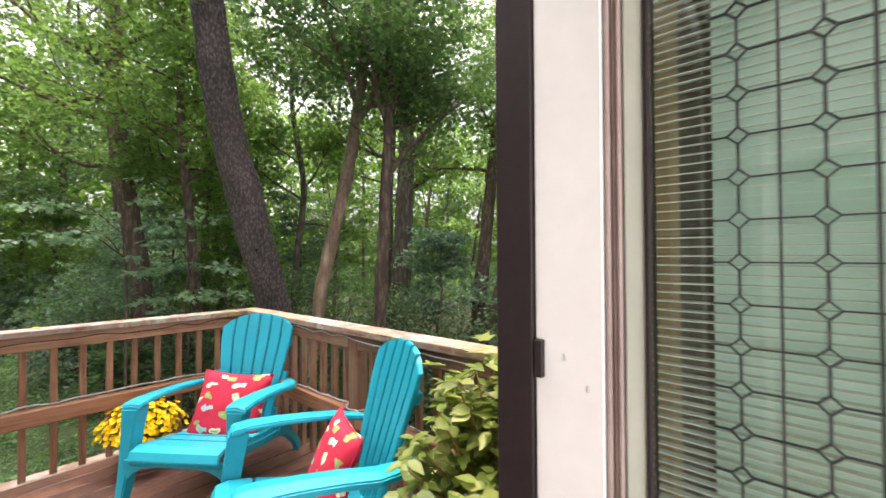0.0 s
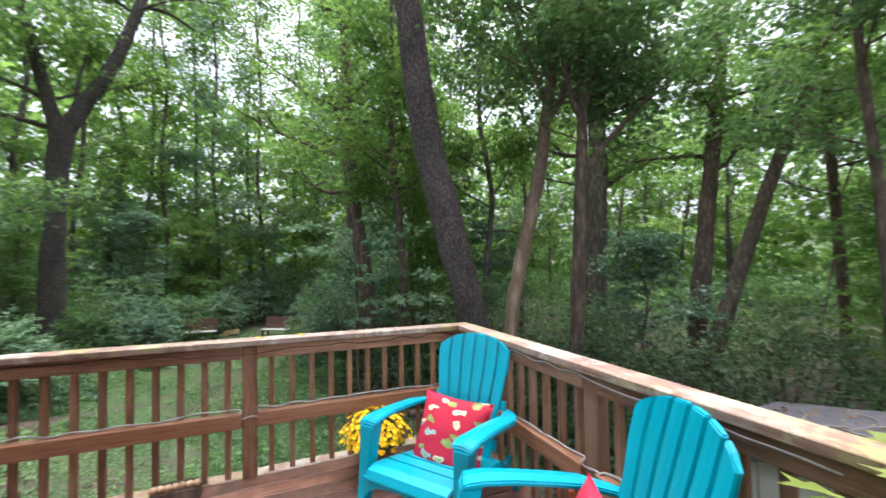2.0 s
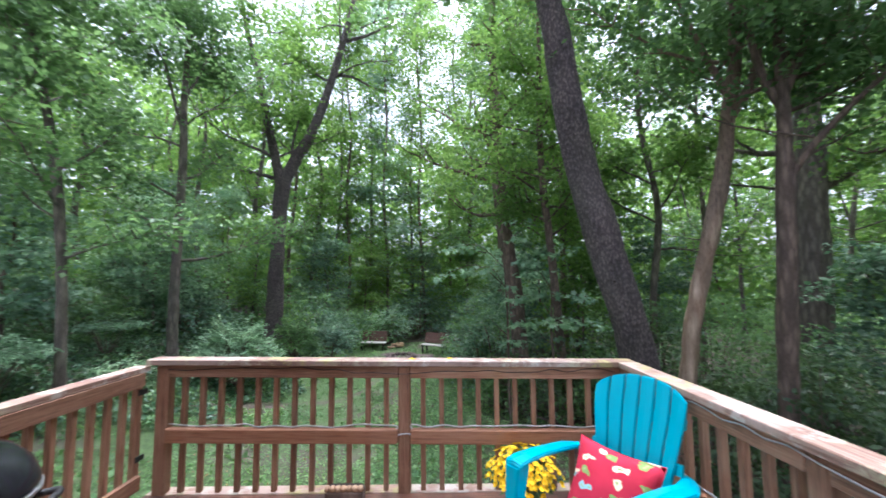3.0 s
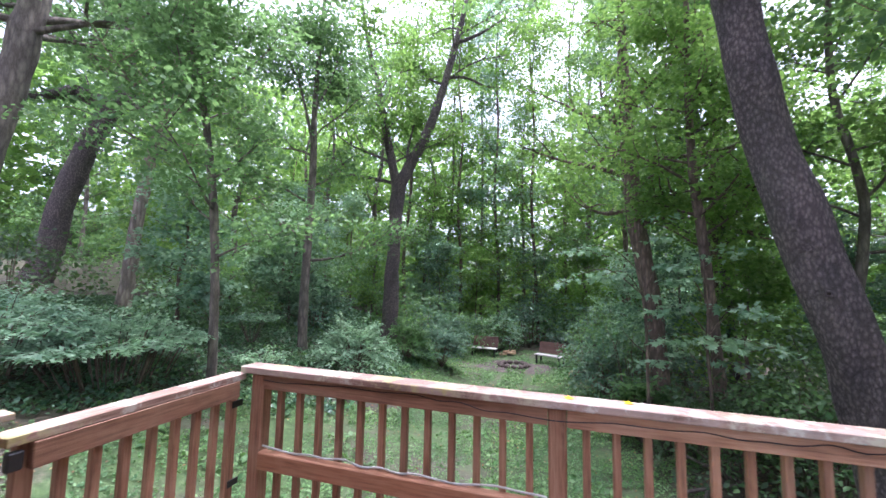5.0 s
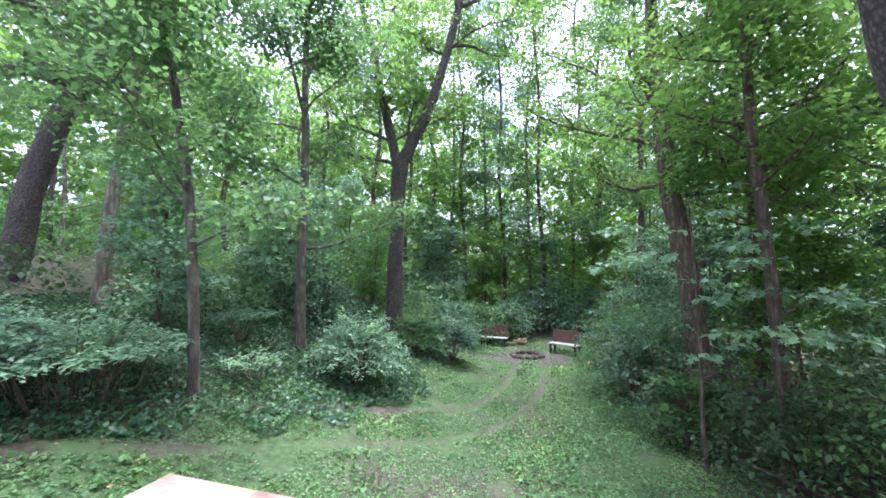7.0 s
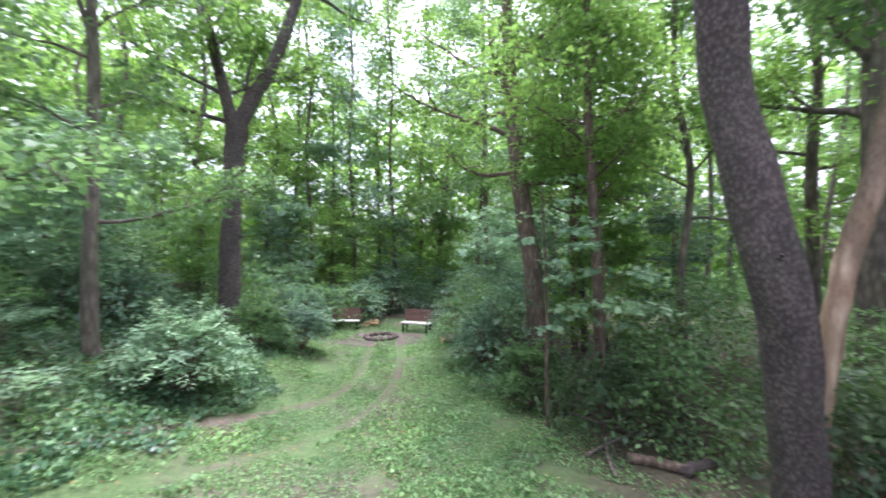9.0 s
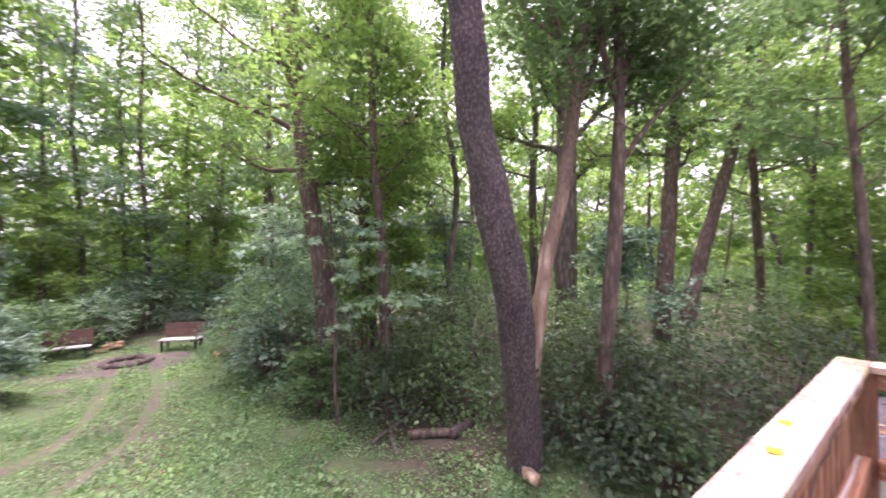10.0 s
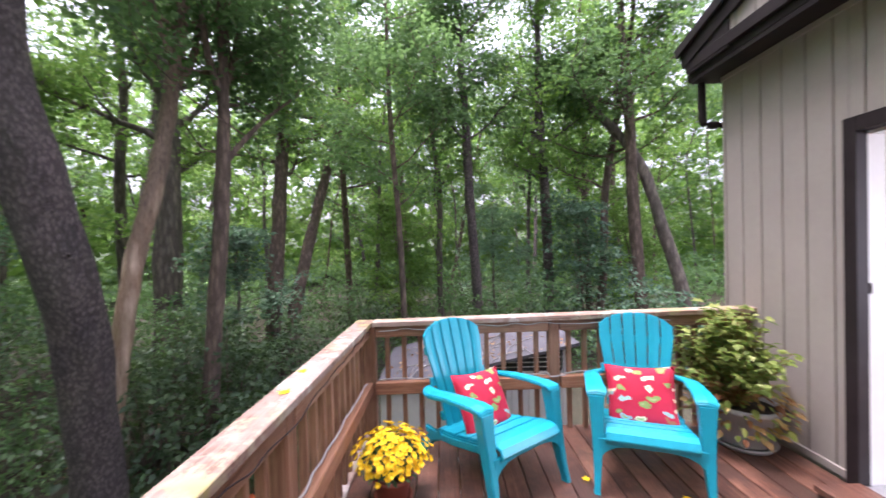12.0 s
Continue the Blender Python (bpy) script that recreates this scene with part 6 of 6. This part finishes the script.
# the far woods: foliage of a forest too deep to tell its trees apart
def far_woods():
    rng = np.random.default_rng(5)
    n = 6400
    a = np.radians(rng.uniform(-150, 100, n))
    far = rng.uniform(40, 66, n)
    x, y = -2 - far * np.sin(a), 2.5 + far * np.cos(a)
    h = rng.uniform(0, 1, n) ** 1.6 * 21 + 0.3
    c = np.stack([x, y, rise(x, y) + h], 1)
    me = leaves(*sprays(rng, c, rng.uniform(1.2, 2.4, n), 18, 0.8, 0.35), KITE, LEAF_SUNNY)
    tagged(new("far_woods", me), "distant sunlit woodland foliage", "woods", kind="stuff")
    n = 4200
    a = np.radians(rng.uniform(-135, 80, n))
    far = rng.uniform(19, 44, n)
    x, y = -2 - far * np.sin(a), 2.5 + far * np.cos(a)
    ok = ~((x > -8.5) & (x < 1.6) & (y < 30)) & ~((x < -6) & (y < 15)) & ~((y < 4) & (x < 9))
    x, y = x[ok], y[ok]
    c = np.stack([x, y, rise(x, y) + rng.uniform(0.15, 3.4, len(x)) ** 1.0], 1)
    me = leaves(*sprays(rng, c, rng.uniform(0.6, 1.2, len(x)), 20, 0.2, 0.3), KITE, LEAF_MID)
    tagged(new("undergrowth", me), "dense green undergrowth between the trees", "undergrowth", kind="stuff")


far_woods()


# ---- ground plants ----
def scatter(name, label, n, seed, area, keep, size, mat, shape, stand):
    rng = np.random.default_rng(seed)
    x, y = rng.uniform(area[0], area[1], n), rng.uniform(area[2], area[3], n)
    ok = keep(x, y, rng)
    x, y = x[ok], y[ok]
    k = len(x)
    p = np.stack([x, y, rise(x, y) + rng.uniform(0.0, size, k) * stand], 1)
    t = rng.uniform(0, 2 * np.pi, k)
    axis = np.stack([np.cos(t), np.sin(t), rng.uniform(0.0, 1.0, k) * stand], 1)
    me = leaves(p, axis, rng.normal(0, 0.35, (k, 3)) + (0, 0, 1), size * rng.uniform(0.6, 1.4, k), shape, mat)
    return tagged(new(name, me), label, "ground plants", kind="stuff")


def bank_share(x, y):
    return -x - 3.2 - 0.17 * np.clip(y - 6, 0, 40)


def patchy(x, y):
    return 0.5 + 0.5 * np.sin(x * 1.7 + np.sin(y * 1.3) * 1.5) * np.cos(y * 1.5 + np.sin(x * 0.9))


scatter("ivy", "dark glossy ivy covering the bank", 105000, 31, (-20, -4, 4, 26), lambda x, y, r: (bank_share(x, y) > np.maximum(2.2, 7.4 - 0.65 * (y - 5)) + 1.2 * patchy(x, y) - 0.6) & (r.uniform(0, 1, len(x)) < np.clip(2.6 - np.hypot(x + 2, y - 2) / 16, 0.2, 1)), 0.095, LEAF_IVY, KITE, 1.2)
scatter("grass", "short weedy grass of the clearing", 150000, 32, (-14, 3.5, 3.4, 29), lambda x, y, r: (bank_share(x, y) < np.maximum(3.4, 8.6 - 0.65 * (y - 5))) & (x < 1.5 + 1.5 * np.exp(-((y - 7) / 2.5) ** 2)) & (rut_gap(x, y) > 0.06 + 0.2 * patchy(x * 1.4 + 1, y * 0.7 + 2)) & (patchy(x, y) > 0.12) & (r.uniform(0, 1, len(x)) < np.clip(2.4 - y / 13, 0.25, 1)), 0.055, LEAF_GRASS, KITE, 0.8)
scatter("clover", "bright low weeds among the grass", 30000, 33, (-14, 5, 3.4, 27), lambda x, y, r: (patchy(x * 0.6 + 3, y * 0.6) > 0.45) & (x < 5.5 - 0.25 * np.maximum(0, y - 8)) & (rut_gap(x, y) > 0.25), 0.1, LEAF_GRASS, KITE, 1.3)
scatter("fallen_leaves", "yellow and brown leaves fallen on the grass", 5000, 34, (-12, 9, 3.4, 26), lambda x, y, r: x > -20, 0.06, LEAF_DEAD, OVAL, 0.3)


# ---- the fire circle and things lying about the clearing ----
def build_bench(x, y, turn, boards=True):
    z = float(rise(x, y))
    bench = thing("garden_bench", "red-brown bench with a pale grey seat at the fire circle", "bench", pose(x, y, z, 0, 0, turn) @ Matrix.Scale(1.2, 4), group="benches at the fire circle")
    part("seat", block((-0.7, -0.2, 0.4), (0.7, 0.22, 0.45), 0.008), GREY_BENCH, bench, "pale grey plank seat")
    for k in range(3):
        bm = bmesh.new()
        slab(bm, (-0.7, -0.012, 0), (0.7, 0.012, 0.175), 0.005, pose(0, -0.24 - 0.033 * k, 0.48 + 0.178 * k, 10, 0, 0))
        part("back_board", bm, RED_BENCH, bench)
    for sx in (-1, 1):
        part("front_leg", block((sx * 0.6 - 0.035, 0.12, -0.05), (sx * 0.6 + 0.035, 0.19, 0.4), 0.005), BLACK_PLASTIC, bench)
        part("back_leg", block((sx * 0.6 - 0.035, -0.3, -0.05), (sx * 0.6 + 0.035, -0.23, 0.5), 0.005), BLACK_PLASTIC, bench)
        part("rail", block((sx * 0.6 - 0.03, -0.23, 0.34), (sx * 0.6 + 0.03, 0.12, 0.4), 0.004), BLACK_PLASTIC, bench)


build_bench(-5.95, 26.2, 172)
build_bench(-1.9, 24.6, 150)


def build_fire_circle():
    rng = np.random.default_rng(4)
    x, y = -3.8, 23.2
    vs, fs = [(x, y, float(rise(x, y)) + 0.06)], []
    n = 40
    for k in range(n):
        a = 2 * math.pi * k / n
        r = 1.7 + 0.5 * noise.noise(Vector((math.cos(a) * 1.5, math.sin(a) * 1.5, 2)))
        vs.append((x + r * 1.25 * math.cos(a), y + r * math.sin(a), float(rise(x + r * 1.25 * math.cos(a), y + r * math.sin(a))) + 0.02))
    for k in range(n):
        fs.append((0, 1 + k, 1 + (k + 1) % n))
    tagged(new("fire_circle", mesh_of([(vs, fs)], ASH)), "bare ashy earth of the fire circle", "fire pit")
    for k in range(13):
        a = 2 * math.pi * k / 13
        bm = bmesh.new()
        bmesh.ops.create_icosphere(bm, subdivisions=2, radius=0.17)
        for v in bm.verts:
            v.co *= 1 + 0.3 * noise.noise(v.co * 5 + Vector((k, 0, 0)))
            v.co.z *= 0.7
        ob = new("fire_stone", finish(bm, ASH))
        ob.matrix_basis = pose(x + 0.75 * math.cos(a), y + 0.7 * math.sin(a), float(rise(x, y)) + 0.13, 0, 0, 40 * k)
        tagged(ob, "rough soot-blackened stone ringing the fire", "stone", group="stones of the fire ring")


build_fire_circle()


def log(name, label, x, y, turn, length, r, mat=BARK_BROWN, lift=0.0, tip=0.0):
    z = float(rise(x, y)) + r * 0.85 + lift
    ob = thing(name, label, "log", pose(x, y, z, 0, tip, turn))
    pts = [(t * length - length / 2, 0.03 * math.sin(t * 5), 0) for t in np.linspace(0, 1, 7)]
    part("bark", mesh_of([tube(pts, [r * (1 - 0.15 * t) for t in np.linspace(0, 1, 7)], 10, 0.2, x)], mat), mat, ob)
    v, f = lathe([(0.0, 0.004), (r * 0.86, 0.003), (r * 0.86, -0.01)], 14)
    part("cut_face", mesh_of([(v, f)], FIREWOOD), FIREWOOD, ob, "pale sawn end", pose(length / 2, 0, 0, 0, 90, 0))
    return ob


log("cut_log", "short sawn log lying in the grass", -0.5, 21.9, 215, 0.8, 0.24)
log("cut_log", "short dark log lying in the grass", 0.2, 22.0, 20, 0.7, 0.2)
log("cut_log", "sawn branch lying at the edge of the woods", 2.2, 10.35, -30, 1.1, 0.11)
log("cut_log", "dark rotten log at the edge of the woods", 2.9, 10.1, 20, 0.8, 0.12, BARK_DARK)
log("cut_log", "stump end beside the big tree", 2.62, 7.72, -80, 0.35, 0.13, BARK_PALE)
for k, (x, y, turn, ln, tip) in enumerate(((2.5, 13.4, 100, 1.7, -38), (2.0, 12.2, 150, 1.5, -10), (1.7, 11.2, 20, 1.6, -6), (1.4, 10.8, 70, 1.4, -4), (-0.7, 26.0, 60, 1.3, -40), (-0.2, 25.8, 120, 1.4, -35), (-1.4, 26.2, 90, 1.2, -50))):
    log("dead_branch", "bare dead branch lying on the forest floor", x, y, turn, ln, 0.04, BARK_GREY, abs(math.sin(radians(tip))) * ln / 2, tip)
wood_pile = thing("firewood_pile", "heap of split firewood behind the bench", "firewood")
rng_pile = random.Random(4)
for k in range(14):
    x, y = -4.6 + rng_pile.uniform(-0.4, 0.4), 27.2 + rng_pile.uniform(-0.3, 0.3)
    part("split_log", mesh_of([tube([(-0.22, 0, 0), (0.22, 0, 0)], [0.08, 0.075], 6)], FIREWOOD), FIREWOOD, wood_pile, m=pose(x, y, float(rise(x, y)) + 0.07 + 0.1 * (k // 5), 0, 0, rng_pile.uniform(-40, 40)))
saw = thing("chainsaw", "orange chainsaw lying on the ground", "chainsaw", pose(3.3, 5.95, float(rise(3.3, 5.95)), 0, 0, 150))
part("body", block((-0.17, -0.1, 0.0), (0.15, 0.1, 0.19), 0.03), ORANGE, saw, "orange plastic motor housing")
part("guide_bar", block((0.15, -0.004, 0.05), (0.62, 0.004, 0.12), 0.003), STEEL, saw)
hp = curve_points([(-0.17, 0, 0.06), (-0.3, 0, 0.08), (-0.3, 0, 0.2), (-0.1, 0, 0.22)], 4)
part("handle", mesh_of([tube(hp, [0.018] * len(hp), 7)], BLACK_PLASTIC), BLACK_PLASTIC, saw)
bin_ob = thing("storage_tub", "blue plastic tub on the ground beside the shed", "tub", pose(1.9, 0.9, float(rise(1.9, 0.9)), 0, 0, 12))
part("body", mesh_of([lathe([(0.0, 0.0), (0.2, 0.0), (0.26, 0.5), (0.28, 0.5), (0.28, 0.53), (0.25, 0.53), (0.19, 0.03), (0.0, 0.03)], 24)], BLUE), BLUE, bin_ob)
